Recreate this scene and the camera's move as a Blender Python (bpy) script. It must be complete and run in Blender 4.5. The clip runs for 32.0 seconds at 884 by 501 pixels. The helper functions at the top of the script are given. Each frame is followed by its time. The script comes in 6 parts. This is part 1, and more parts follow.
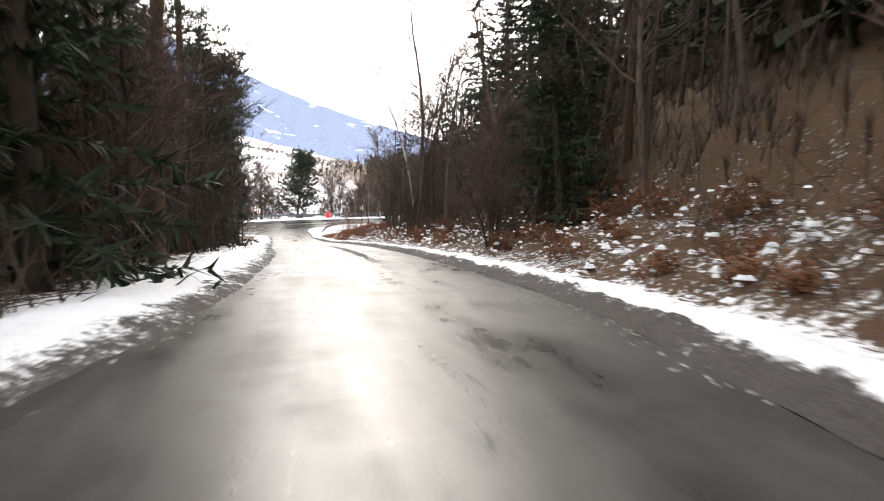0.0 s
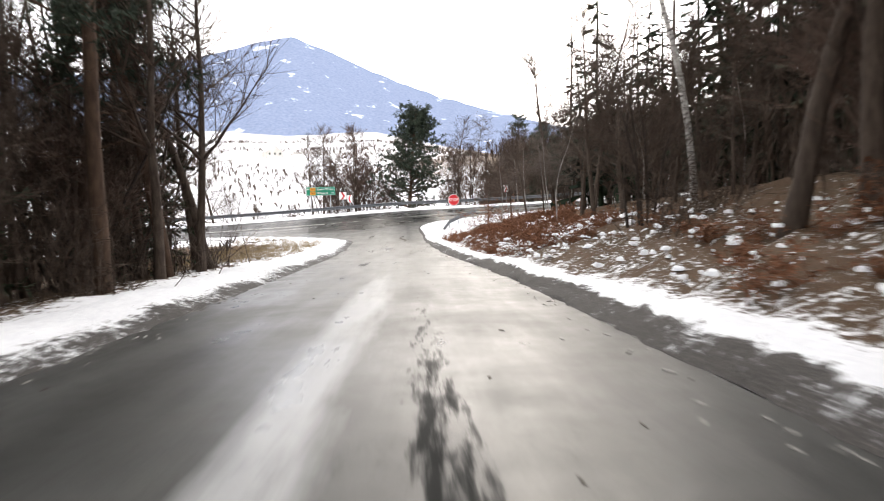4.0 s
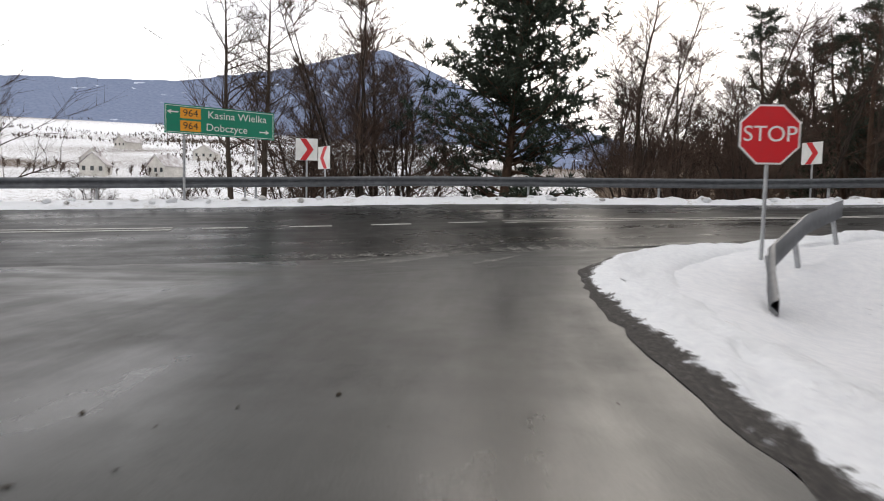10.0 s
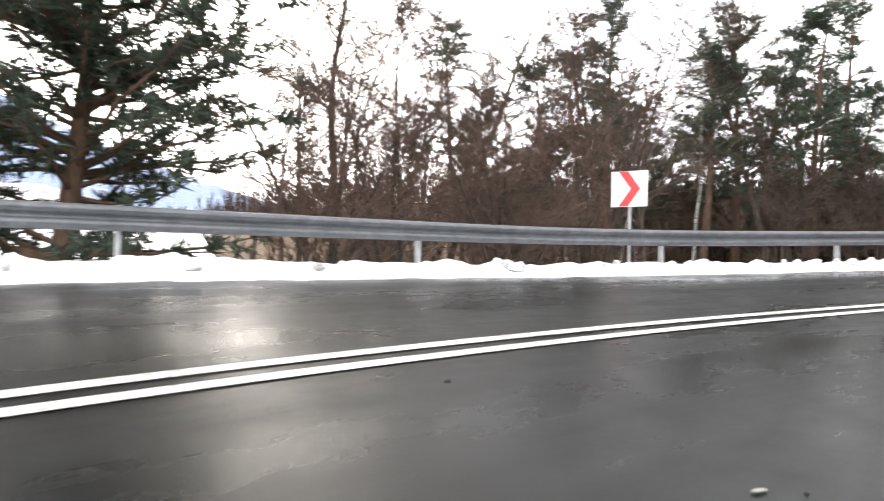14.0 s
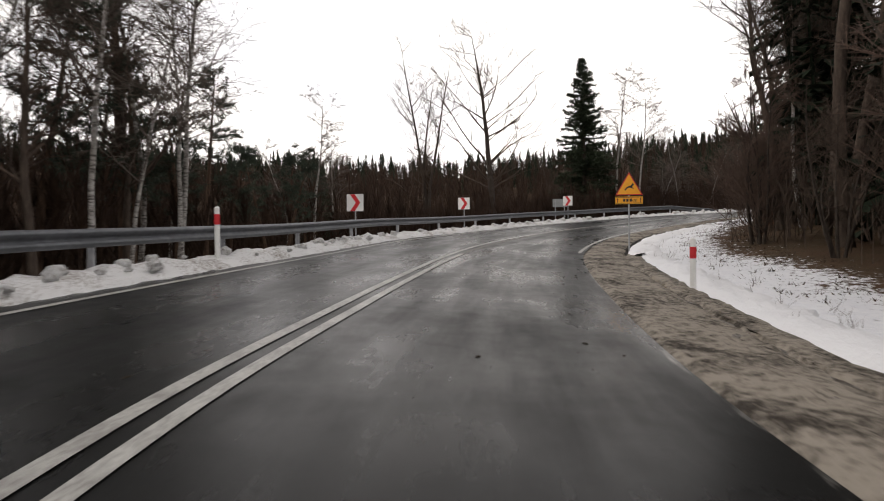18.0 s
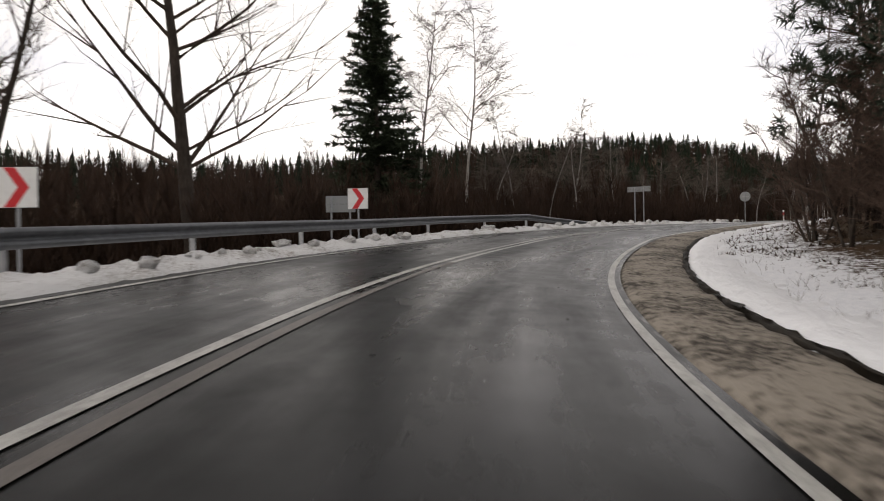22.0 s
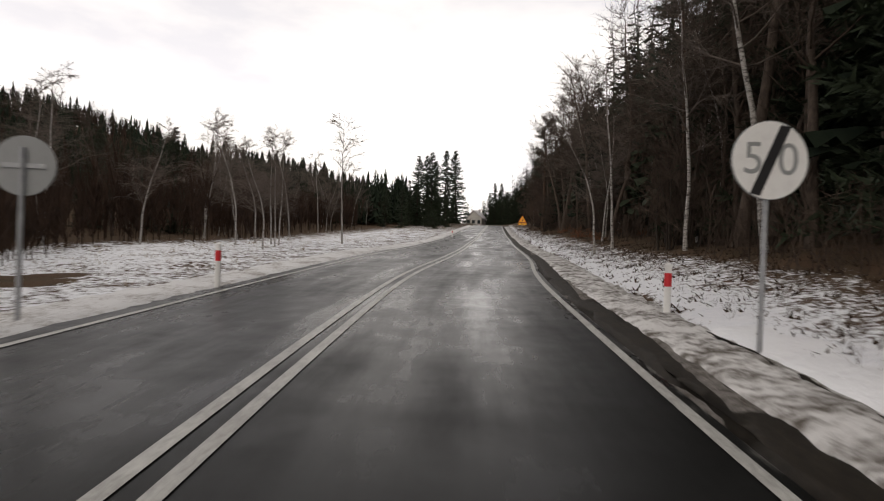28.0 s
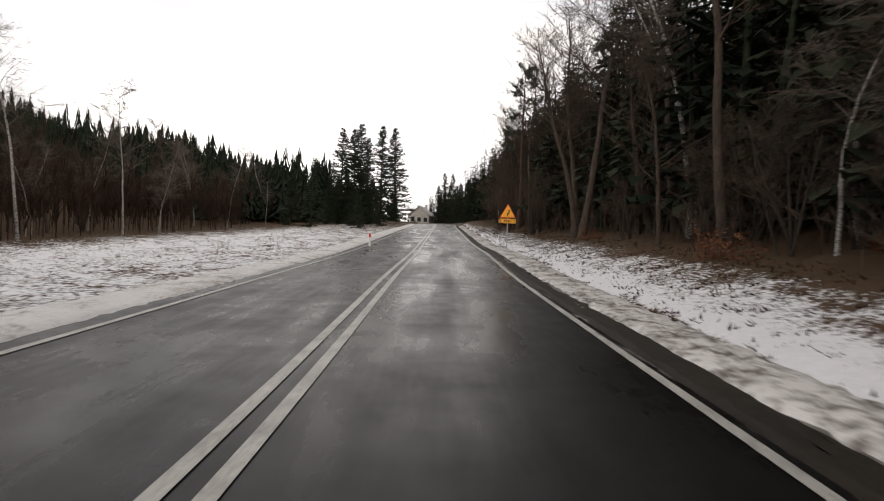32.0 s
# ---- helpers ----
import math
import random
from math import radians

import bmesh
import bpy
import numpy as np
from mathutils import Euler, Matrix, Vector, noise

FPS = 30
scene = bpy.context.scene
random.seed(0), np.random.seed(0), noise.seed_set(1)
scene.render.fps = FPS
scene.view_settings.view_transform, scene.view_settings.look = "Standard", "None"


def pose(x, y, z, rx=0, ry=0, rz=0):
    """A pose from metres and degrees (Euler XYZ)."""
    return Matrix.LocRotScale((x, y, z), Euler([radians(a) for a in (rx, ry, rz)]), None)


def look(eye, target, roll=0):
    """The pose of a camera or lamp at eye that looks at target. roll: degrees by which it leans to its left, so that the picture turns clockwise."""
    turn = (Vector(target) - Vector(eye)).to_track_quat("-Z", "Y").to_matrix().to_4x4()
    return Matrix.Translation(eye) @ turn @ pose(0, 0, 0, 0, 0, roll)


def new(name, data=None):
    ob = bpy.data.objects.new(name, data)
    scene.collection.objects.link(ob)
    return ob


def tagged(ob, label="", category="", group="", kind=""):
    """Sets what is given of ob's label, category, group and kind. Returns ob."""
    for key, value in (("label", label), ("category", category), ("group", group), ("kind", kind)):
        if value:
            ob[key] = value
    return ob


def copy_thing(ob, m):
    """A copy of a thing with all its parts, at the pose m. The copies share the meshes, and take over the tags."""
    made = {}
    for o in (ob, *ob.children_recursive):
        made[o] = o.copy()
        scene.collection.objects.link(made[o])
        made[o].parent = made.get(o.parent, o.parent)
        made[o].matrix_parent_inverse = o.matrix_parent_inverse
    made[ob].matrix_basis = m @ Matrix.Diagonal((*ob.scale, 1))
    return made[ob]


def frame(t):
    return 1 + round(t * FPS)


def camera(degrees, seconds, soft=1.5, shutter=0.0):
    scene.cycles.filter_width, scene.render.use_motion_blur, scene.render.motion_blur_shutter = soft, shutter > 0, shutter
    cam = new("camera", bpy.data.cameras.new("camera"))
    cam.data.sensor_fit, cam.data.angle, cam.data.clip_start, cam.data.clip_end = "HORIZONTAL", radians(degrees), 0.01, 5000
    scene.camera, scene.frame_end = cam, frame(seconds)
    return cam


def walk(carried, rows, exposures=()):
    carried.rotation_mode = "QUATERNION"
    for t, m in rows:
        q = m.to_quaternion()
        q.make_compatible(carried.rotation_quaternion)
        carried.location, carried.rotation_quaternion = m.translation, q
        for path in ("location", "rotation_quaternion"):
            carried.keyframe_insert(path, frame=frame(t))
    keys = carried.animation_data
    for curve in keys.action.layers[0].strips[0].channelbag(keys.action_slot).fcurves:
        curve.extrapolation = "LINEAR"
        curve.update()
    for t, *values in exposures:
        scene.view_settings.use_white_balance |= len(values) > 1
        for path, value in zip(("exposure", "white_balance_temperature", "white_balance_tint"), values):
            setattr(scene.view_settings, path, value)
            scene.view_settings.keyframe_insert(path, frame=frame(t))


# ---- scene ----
cam = camera(69.40, 32.0, soft=1.0, shutter=0.35)
PATH = [
    (0.0, pose(-2.184, -58.462, 5.707, 85.136, -0.486, -13.114)),
    (0.5, pose(-1.399, -53.998, 5.530, 85.170, -0.654, -11.197)),
    (1.0, pose(-0.710, -49.520, 5.349, 85.214, -0.778, -9.183)),
    (1.5, pose(-0.183, -45.027, 5.152, 85.249, -0.755, -6.809)),
    (2.0, pose(0.040, -40.391, 4.940, 84.600, -0.208, -6.376)),
    (2.5, pose(0.212, -35.684, 4.730, 84.460, 0.734, -4.338)),
    (3.0, pose(0.324, -31.126, 4.525, 84.081, 1.113, -3.872)),
    (3.5, pose(0.265, -26.610, 4.258, 84.414, 1.177, -2.648)),
    (4.0, pose(0.082, -21.568, 3.928, 84.493, 1.753, -1.667)),
    (4.5, pose(-0.047, -16.438, 3.614, 84.389, 2.313, -0.770)),
    (6.5, pose(-0.063, 0.119, 2.622, 83.780, 1.524, -0.044)),
    (7.0, pose(-0.164, 3.661, 2.438, 84.159, 1.250, 0.645)),
    (7.5, pose(-0.219, 6.982, 2.266, 84.510, 0.766, 1.825)),
    (8.0, pose(-0.462, 10.260, 2.121, 84.834, 0.043, 3.172)),
    (8.5, pose(-0.751, 13.357, 2.027, 84.933, -0.683, 4.496)),
    (9.0, pose(-0.969, 16.425, 1.918, 85.211, -1.077, 5.072)),
    (9.5, pose(-1.144, 19.432, 1.820, 85.583, -1.204, 5.467)),
    (10.0, pose(-1.396, 22.234, 1.761, 86.037, -1.363, 5.626)),
    (10.5, pose(-1.765, 24.447, 1.731, 86.462, -1.546, 5.171)),
    (11.0, pose(-2.009, 26.658, 1.761, 86.821, -1.713, 4.691)),
    (11.5, pose(-2.222, 28.531, 1.794, 87.348, -1.774, 2.524)),
    (12.0, pose(-2.270, 30.156, 1.843, 87.888, -1.896, -0.935)),
    (12.5, pose(-2.147, 31.469, 1.866, 88.576, -1.816, -5.717)),
    (13.0, pose(-1.881, 32.758, 1.897, 89.534, -1.879, -11.687)),
    (13.5, pose(-1.322, 33.829, 2.000, 90.549, -1.305, -18.676)),
    (14.0, pose(-0.812, 34.859, 2.140, 91.395, -1.272, -28.063)),
    (14.5, pose(0.113, 35.927, 2.287, 91.831, -1.201, -39.859)),
    (15.0, pose(1.263, 36.893, 2.495, 91.942, -0.711, -53.269)),
    (15.5, pose(2.743, 37.667, 2.619, 91.302, 0.219, -66.667)),
    (17.5, pose(11.569, 36.929, 3.203, 89.097, 0.496, -100.303)),
    (18.0, pose(14.277, 36.296, 3.307, 88.945, 0.602, -103.049)),
    (18.5, pose(17.212, 35.542, 3.432, 88.965, 0.684, -105.041)),
    (19.0, pose(20.099, 34.674, 3.550, 89.105, 0.637, -106.951)),
    (19.5, pose(22.864, 33.881, 3.608, 89.506, 0.828, -109.248)),
    (20.0, pose(26.011, 32.778, 3.692, 89.864, 1.026, -111.560)),
    (20.5, pose(29.010, 31.547, 3.777, 89.825, 0.773, -114.483)),
    (21.0, pose(32.143, 29.908, 3.903, 89.569, 0.626, -117.774)),
    (21.5, pose(35.343, 27.982, 4.054, 89.622, 0.676, -120.463)),
    (22.0, pose(38.579, 25.929, 4.233, 89.900, 0.916, -122.948)),
    (22.5, pose(41.625, 23.736, 4.418, 90.490, 1.005, -126.098)),
    (23.0, pose(44.332, 21.680, 4.627, 90.814, 0.907, -130.299)),
    (23.5, pose(47.329, 18.738, 4.844, 90.871, 0.678, -135.104)),
    (24.0, pose(49.755, 15.924, 5.062, 90.790, 0.817, -140.201)),
    (24.5, pose(52.056, 12.962, 5.331, 90.815, 0.615, -145.430)),
    (25.0, pose(54.045, 10.166, 5.585, 91.226, 0.262, -149.756)),
    (25.5, pose(55.920, 6.573, 5.858, 91.525, 0.015, -154.054)),
    (26.0, pose(57.546, 2.372, 6.112, 91.490, -0.126, -158.974)),
    (26.5, pose(58.829, -1.397, 6.389, 90.812, -0.627, -164.145)),
    (28.5, pose(61.242, -17.020, 7.323, 89.313, -2.684, -174.954)),
    (29.0, pose(61.820, -21.406, 7.501, 89.291, -3.185, -176.601)),
    (29.5, pose(62.148, -26.040, 7.647, 89.204, -3.291, -177.631)),
    (30.0, pose(62.211, -30.605, 7.821, 88.957, -2.584, -178.653)),
    (30.5, pose(62.251, -35.231, 7.923, 88.746, -2.095, -179.448)),
    (31.0, pose(62.408, -39.798, 8.005, 88.799, -2.549, -179.626)),
    (31.5, pose(62.608, -44.348, 8.089, 89.198, -2.343, -178.728)),
    (32.0, pose(62.777, -48.928, 8.217, 89.503, -2.303, -177.872)),
]
EXPOSURES = [(0.0, 1.68, 6700, 11), (1.0, 1.62, 6700, 11), (2.0, 1.5, 6700, 11), (4.5, 1.45, 6700, 11), (7.0, 0.4, 6700, 11), (9.0, 0.25, 6700, 11), (12.0, 1.08, 6550, 11), (13.0, 1.75, 6550, 11), (14.0, 2.15, 6650, 10), (15.5, 2.5, 6700, 10), (17.5, 0.25, 6900, 13), (22.0, -0.14, 6950, 13), (25.0, -0.4, 6950, 13), (28.5, -0.25, 7000, 13), (32.0, -0.1, 7000, 13)]
walk(cam, PATH, EXPOSURES)

# ---- world and sun: bright overcast winter noon ----
world = bpy.data.worlds.new("world")
scene.world = world
world.use_nodes = True
wt = world.node_tree
for n in list(wt.nodes):
    wt.nodes.remove(n)
w_out = wt.nodes.new("ShaderNodeOutputWorld")
w_bg = wt.nodes.new("ShaderNodeBackground")
w_sky = wt.nodes.new("ShaderNodeTexSky")
w_sky.sky_type, w_sky.sun_disc = "NISHITA", False
w_sky.sun_elevation, w_sky.sun_rotation = radians(28), radians(8)
w_sky.dust_density, w_sky.air_density = 3.0, 1.0
w_tc = wt.nodes.new("ShaderNodeTexCoord")
w_map = wt.nodes.new("ShaderNodeMapping")
w_map.inputs["Scale"].default_value = (1.1, 1.1, 3.2)
w_no = wt.nodes.new("ShaderNodeTexNoise")
w_no.inputs["Scale"].default_value, w_no.inputs["Detail"].default_value, w_no.inputs["Roughness"].default_value = 1.9, 6.0, 0.55
w_ramp = wt.nodes.new("ShaderNodeValToRGB")
w_ramp.color_ramp.elements[0].position, w_ramp.color_ramp.elements[0].color = 0.36, (0.72, 0.73, 0.78, 1)
w_ramp.color_ramp.elements[1].position, w_ramp.color_ramp.elements[1].color = 0.56, (1.0, 0.99, 0.98, 1)
w_mul = wt.nodes.new("ShaderNodeMix")
w_mul.data_type, w_mul.blend_type = "RGBA", "MIX"
w_mul.inputs["Factor"].default_value = 0.88
w_gain = wt.nodes.new("ShaderNodeVectorMath")
w_gain.operation = "SCALE"
w_gain.inputs["Scale"].default_value = 17.0
wt.links.new(w_tc.outputs["Generated"], w_map.inputs["Vector"])
wt.links.new(w_map.outputs["Vector"], w_no.inputs["Vector"])
wt.links.new(w_no.outputs["Fac"], w_ramp.inputs["Fac"])
w_sep = wt.nodes.new("ShaderNodeSeparateXYZ")
w_low = wt.nodes.new("ShaderNodeMapRange")
for key, val in (("From Min", 0.05), ("From Max", 0.75), ("To Min", 1.0), ("To Max", 0.42)):
    w_low.inputs[key].default_value = val
w_dim = wt.nodes.new("ShaderNodeVectorMath")
w_dim.operation = "SCALE"
wt.links.new(w_tc.outputs["Generated"], w_sep.inputs["Vector"])
wt.links.new(w_sep.outputs["Z"], w_low.inputs["Value"])
wt.links.new(w_ramp.outputs["Color"], w_dim.inputs[0])
wt.links.new(w_low.outputs["Result"], w_dim.inputs["Scale"])
wt.links.new(w_dim.outputs["Vector"], w_gain.inputs[0])
wt.links.new(w_sky.outputs["Color"], w_mul.inputs["A"])
wt.links.new(w_gain.outputs["Vector"], w_mul.inputs["B"])
wt.links.new(w_mul.outputs["Result"], w_bg.inputs["Color"])
w_bg.inputs["Strength"].default_value = 0.12
wt.links.new(w_bg.outputs["Background"], w_out.inputs["Surface"])
sun = new("sun", bpy.data.lights.new("sun", "SUN"))
sun.data.energy, sun.data.angle, sun.data.color = 0.5, radians(25), (1.0, 0.95, 0.88)
sun.matrix_world = look((0, 0, 0), (-0.15, -1.0, -0.6))

# ---- materials ----
def node_mat(name):
    m = bpy.data.materials.new(name)
    m.use_nodes = True
    t = m.node_tree
    return m, t, t.nodes["Principled BSDF"]


def noise_tex(t, scale, detail=4.0, rough=0.55, vec=None, stretch=None):
    tc = t.nodes.new("ShaderNodeTexCoord")
    n = t.nodes.new("ShaderNodeTexNoise")
    n.inputs["Scale"].default_value, n.inputs["Detail"].default_value, n.inputs["Roughness"].default_value = scale, detail, rough
    src = tc.outputs["Object"]
    if stretch:
        mp = t.nodes.new("ShaderNodeMapping")
        mp.inputs["Scale"].default_value = stretch
        t.links.new(src, mp.inputs["Vector"])
        src = mp.outputs["Vector"]
    t.links.new(src, n.inputs["Vector"])
    return n.outputs["Fac"]


def ramp(t, src, stops):
    r = t.nodes.new("ShaderNodeValToRGB")
    e = r.color_ramp.elements
    e[0].position, e[0].color = stops[0][0], (*stops[0][1], 1)
    e[1].position, e[1].color = stops[-1][0], (*stops[-1][1], 1)
    for p, c in stops[1:-1]:
        k = e.new(p)
        k.color = (*c, 1)
    t.links.new(src, r.inputs["Fac"])
    return r.outputs["Color"]


def mix(t, fac, a, b, kind="MIX"):
    m = t.nodes.new("ShaderNodeMix")
    m.data_type, m.blend_type = "RGBA", kind
    for key, v in (("Factor", fac), ("A", a), ("B", b)):
        if isinstance(v, (int, float)):
            m.inputs[key].default_value = v
        elif isinstance(v, tuple):
            m.inputs[key].default_value = (*v, 1)
        else:
            t.links.new(v, m.inputs[key])
    return m.outputs["Result"]


def calc(t, op, a, b=None, c=None):
    m = t.nodes.new("ShaderNodeMath")
    m.operation = op
    for i, v in enumerate((a, b, c)):
        if v is None:
            continue
        if isinstance(v, (int, float)):
            m.inputs[i].default_value = v
        else:
            t.links.new(v, m.inputs[i])
    return m.outputs["Value"]


def bump(t, bsdf, src, strength, dist):
    b = t.nodes.new("ShaderNodeBump")
    b.inputs["Strength"].default_value, b.inputs["Distance"].default_value = strength, dist
    t.links.new(src, b.inputs["Height"])
    t.links.new(b.outputs["Normal"], bsdf.inputs["Normal"])


def attr(t, name):
    a = t.nodes.new("ShaderNodeAttribute")
    a.attribute_name = name
    return a.outputs["Fac"]


def simple(name, lo, hi, scale, rough=0.8, bump_s=0.3, bump_d=0.01, metal=0.0, stretch=None, vary=0.0):
    m, t, b = node_mat(name)
    n = noise_tex(t, scale, 5.0, 0.6, stretch=stretch)
    n2 = noise_tex(t, scale * 0.13, 3.0)
    c = ramp(t, n, [(0.3, lo), (0.7, hi)])
    c = mix(t, ramp(t, n2, [(0.35, (0, 0, 0)), (0.65, (0.4, 0.4, 0.4))]), c, tuple(0.6 * v for v in lo))
    if vary:
        oi = t.nodes.new("ShaderNodeObjectInfo")
        c = mix(t, calc(t, "MULTIPLY", oi.outputs["Random"], vary), c, tuple(0.35 * v for v in hi))
    t.links.new(c, b.inputs["Base Color"])
    b.inputs["Roughness"].default_value, b.inputs["Metallic"].default_value = rough, metal
    b.inputs["Specular IOR Level"].default_value = 0.15 if metal == 0 else 0.5
    if bump_s:
        bump(t, b, n, bump_s, bump_d)
    return m


def asphalt(name, base, snowy, mud):
    """Wet asphalt: dark aggregate, drying tracks and patches, meltwater film; snowy adds an icy strip along the lane's
    middle, pale with painted sky reflection.
    """
    m, t, b = node_mat(name)
    grain = noise_tex(t, 60.0, 4.0, 0.75)
    patch = noise_tex(t, 0.35, 4.0, 0.6)
    fine = noise_tex(t, 2.2, 5.0, 0.65)
    col = ramp(t, grain, [(0.3, tuple(v * 0.4 for v in base)), (0.7, tuple(v * 1.8 for v in base))])
    col = mix(t, ramp(t, patch, [(0.35, (0, 0, 0)), (0.7, (0.5, 0.5, 0.5))]), col, tuple(v * 1.9 for v in base))
    wet = ramp(t, patch, [(0.40, (0.34, 0.34, 0.34)), (0.62, (0.62, 0.62, 0.62))])
    across = attr(t, "across")
    xyz = t.nodes.new("ShaderNodeCombineXYZ")
    t.links.new(across, xyz.inputs["X"])
    t.links.new(calc(t, "MULTIPLY", attr(t, "along"), 0.11), xyz.inputs["Y"])
    sn = t.nodes.new("ShaderNodeTexNoise")
    sn.inputs["Scale"].default_value, sn.inputs["Detail"].default_value, sn.inputs["Roughness"].default_value = 1.15, 5.0, 0.6
    t.links.new(xyz.outputs["Vector"], sn.inputs["Vector"])
    long = sn.outputs["Fac"]
    film = ramp(t, calc(t, "ADD", calc(t, "MULTIPLY", long, 0.62), calc(t, "MULTIPLY", patch, 0.45)), [(0.42, (0, 0, 0)), (0.66, (1, 1, 1))])
    col = mix(t, calc(t, "MULTIPLY", film, 0.7), col, tuple(v * 0.55 for v in base))
    seam = ramp(t, calc(t, "ABSOLUTE", calc(t, "SUBTRACT", noise_tex(t, 0.8, 6.0, 0.7), 0.5)), [(0.004, (0.7, 0.7, 0.7)), (0.012, (0, 0, 0))])
    col = mix(t, calc(t, "MULTIPLY", seam, ramp(t, patch, [(0.5, (0, 0, 0)), (0.6, (0.8, 0.8, 0.8))])), col, tuple(v * 0.3 for v in base))
    track = ramp(t, attr(t, "track"), [(0.0, (0, 0, 0)), (1.0, (1, 1, 1))])
    col = mix(t, calc(t, "MULTIPLY", track, 0.7), col, tuple(v * 0.4 for v in base))
    xyz2 = t.nodes.new("ShaderNodeCombineXYZ")
    t.links.new(calc(t, "MULTIPLY", across, 7.0), xyz2.inputs["X"])
    t.links.new(calc(t, "MULTIPLY", attr(t, "along"), 0.9), xyz2.inputs["Y"])
    sn2 = t.nodes.new("ShaderNodeTexNoise")
    sn2.inputs["Scale"].default_value, sn2.inputs["Detail"].default_value, sn2.inputs["Roughness"].default_value = 1.2, 6.0, 0.65
    t.links.new(xyz2.outputs["Vector"], sn2.inputs["Vector"])
    rgh = calc(t, "SUBTRACT", calc(t, "ADD", calc(t, "MULTIPLY", wet, 0.90 if snowy else 0.72), calc(t, "MULTIPLY", fine, 0.2)), calc(t, "MULTIPLY", film, 0.26))
    if snowy:
        bare = ramp(t, calc(t, "MULTIPLY", attr(t, "track"), calc(t, "ADD", 0.15, calc(t, "MULTIPLY", sn2.outputs["Fac"], 1.3))), [(0.54, (0, 0, 0)), (0.70, (1, 1, 1))])
        col = mix(t, calc(t, "MULTIPLY", bare, 0.85), col, tuple(v * 0.22 for v in base))
        rgh = calc(t, "ADD", rgh, calc(t, "MULTIPLY", bare, 0.45))
        ice_glare = calc(t, "MULTIPLY", calc(t, "MULTIPLY", attr(t, "ice_glare"), calc(t, "SUBTRACT", 1.0, bare)), calc(t, "ADD", calc(t, "MULTIPLY", long, 1.5), calc(t, "MULTIPLY", fine, 0.35)))
        mask = ramp(t, ice_glare, [(0.50, (0, 0, 0)), (0.80, (0.46, 0.46, 0.46))])
        rgh = calc(t, "SUBTRACT", rgh, calc(t, "MULTIPLY", mask, 0.12))
        # The sky's reflection on the wet icy strip is put into this pale colour.
        col = mix(t, mask, col, (0.55, 0.56, 0.57))
    dirt = calc(t, "MULTIPLY", attr(t, "slush"), calc(t, "ADD", 0.2, calc(t, "ADD", calc(t, "MULTIPLY", fine, 0.3), calc(t, "MULTIPLY", sn2.outputs["Fac"], 0.9))))
    col = mix(t, ramp(t, dirt, [(0.46, (0, 0, 0)), (0.58, (0.85, 0.85, 0.85))]), col, mud)
    t.links.new(col, b.inputs["Base Color"])
    t.links.new(rgh, b.inputs["Roughness"])
    b.inputs["Specular IOR Level"].default_value = 0.22 if snowy else 0.075
    bump(t, b, calc(t, "ADD", calc(t, "MULTIPLY", grain, 0.35), fine), 0.18, 0.012)
    return m


def snow_mat(name, clean, dirty, amount, lumps=14.0):
    m, t, b = node_mat(name)
    n = noise_tex(t, lumps, 6.0, 0.65)
    n2 = noise_tex(t, 1.1, 4.0, 0.6)
    c = mix(t, ramp(t, calc(t, "ADD", calc(t, "MULTIPLY", attr(t, "dirt"), 0.30), calc(t, "ADD", calc(t, "MULTIPLY", n, 0.6), calc(t, "MULTIPLY", n2, 0.5))), [(amount, (0, 0, 0)), (amount + 0.16, (1, 1, 1))]), clean, dirty)
    t.links.new(c, b.inputs["Base Color"])
    b.inputs["Roughness"].default_value = 0.75
    b.inputs["Specular IOR Level"].default_value = 0.12
    bump(t, b, n, 0.8, 0.05)
    return m


def ground_mat():
    """One sheet of ground: snow where the cover is high, leaf litter and dead grass where it is thin."""
    m, t, b = node_mat("ground_snow_litter")
    fine = noise_tex(t, 7.0, 6.0, 0.7)
    mid = noise_tex(t, 0.9, 5.0, 0.65)
    grain = noise_tex(t, 42.0, 4.0, 0.7)
    litter = ramp(t, grain, [(0.25, (0.028, 0.018, 0.012)), (0.5, (0.085, 0.052, 0.032)), (0.8, (0.17, 0.105, 0.06))])
    litter = mix(t, ramp(t, mid, [(0.4, (0, 0, 0)), (0.7, (0.6, 0.6, 0.6))]), litter, (0.05, 0.045, 0.025))
    grit = ramp(t, calc(t, "ADD", calc(t, "MULTIPLY", grain, 0.5), calc(t, "MULTIPLY", fine, 0.5)), [(0.35, (0.030, 0.026, 0.022)), (0.5, (0.11, 0.095, 0.08)), (0.65, (0.30, 0.27, 0.24))])
    snow = ramp(t, fine, [(0.3, (0.74, 0.76, 0.80)), (0.7, (0.86, 0.87, 0.89))])
    cov = calc(t, "ADD", attr(t, "cover"), calc(t, "MULTIPLY", calc(t, "SUBTRACT", calc(t, "ADD", calc(t, "MULTIPLY", fine, 0.65), calc(t, "MULTIPLY", mid, 0.35)), 0.5), 1.6))
    mask = ramp(t, cov, [(0.44, (0, 0, 0)), (0.56, (1, 1, 1))])
    col = mix(t, mask, litter, snow)
    gm = calc(t, "ADD", attr(t, "grit"), calc(t, "MULTIPLY", calc(t, "SUBTRACT", fine, 0.5), 1.0))
    col = mix(t, ramp(t, gm, [(0.4, (0, 0, 0)), (0.6, (0.92, 0.92, 0.92))]), col, grit)
    t.links.new(col, b.inputs["Base Color"])
    b.inputs["Roughness"].default_value = 0.85
    b.inputs["Specular IOR Level"].default_value = 0.12
    bump(t, b, calc(t, "ADD", fine, calc(t, "MULTIPLY", grain, 0.5)), 0.7, 0.06)
    return m


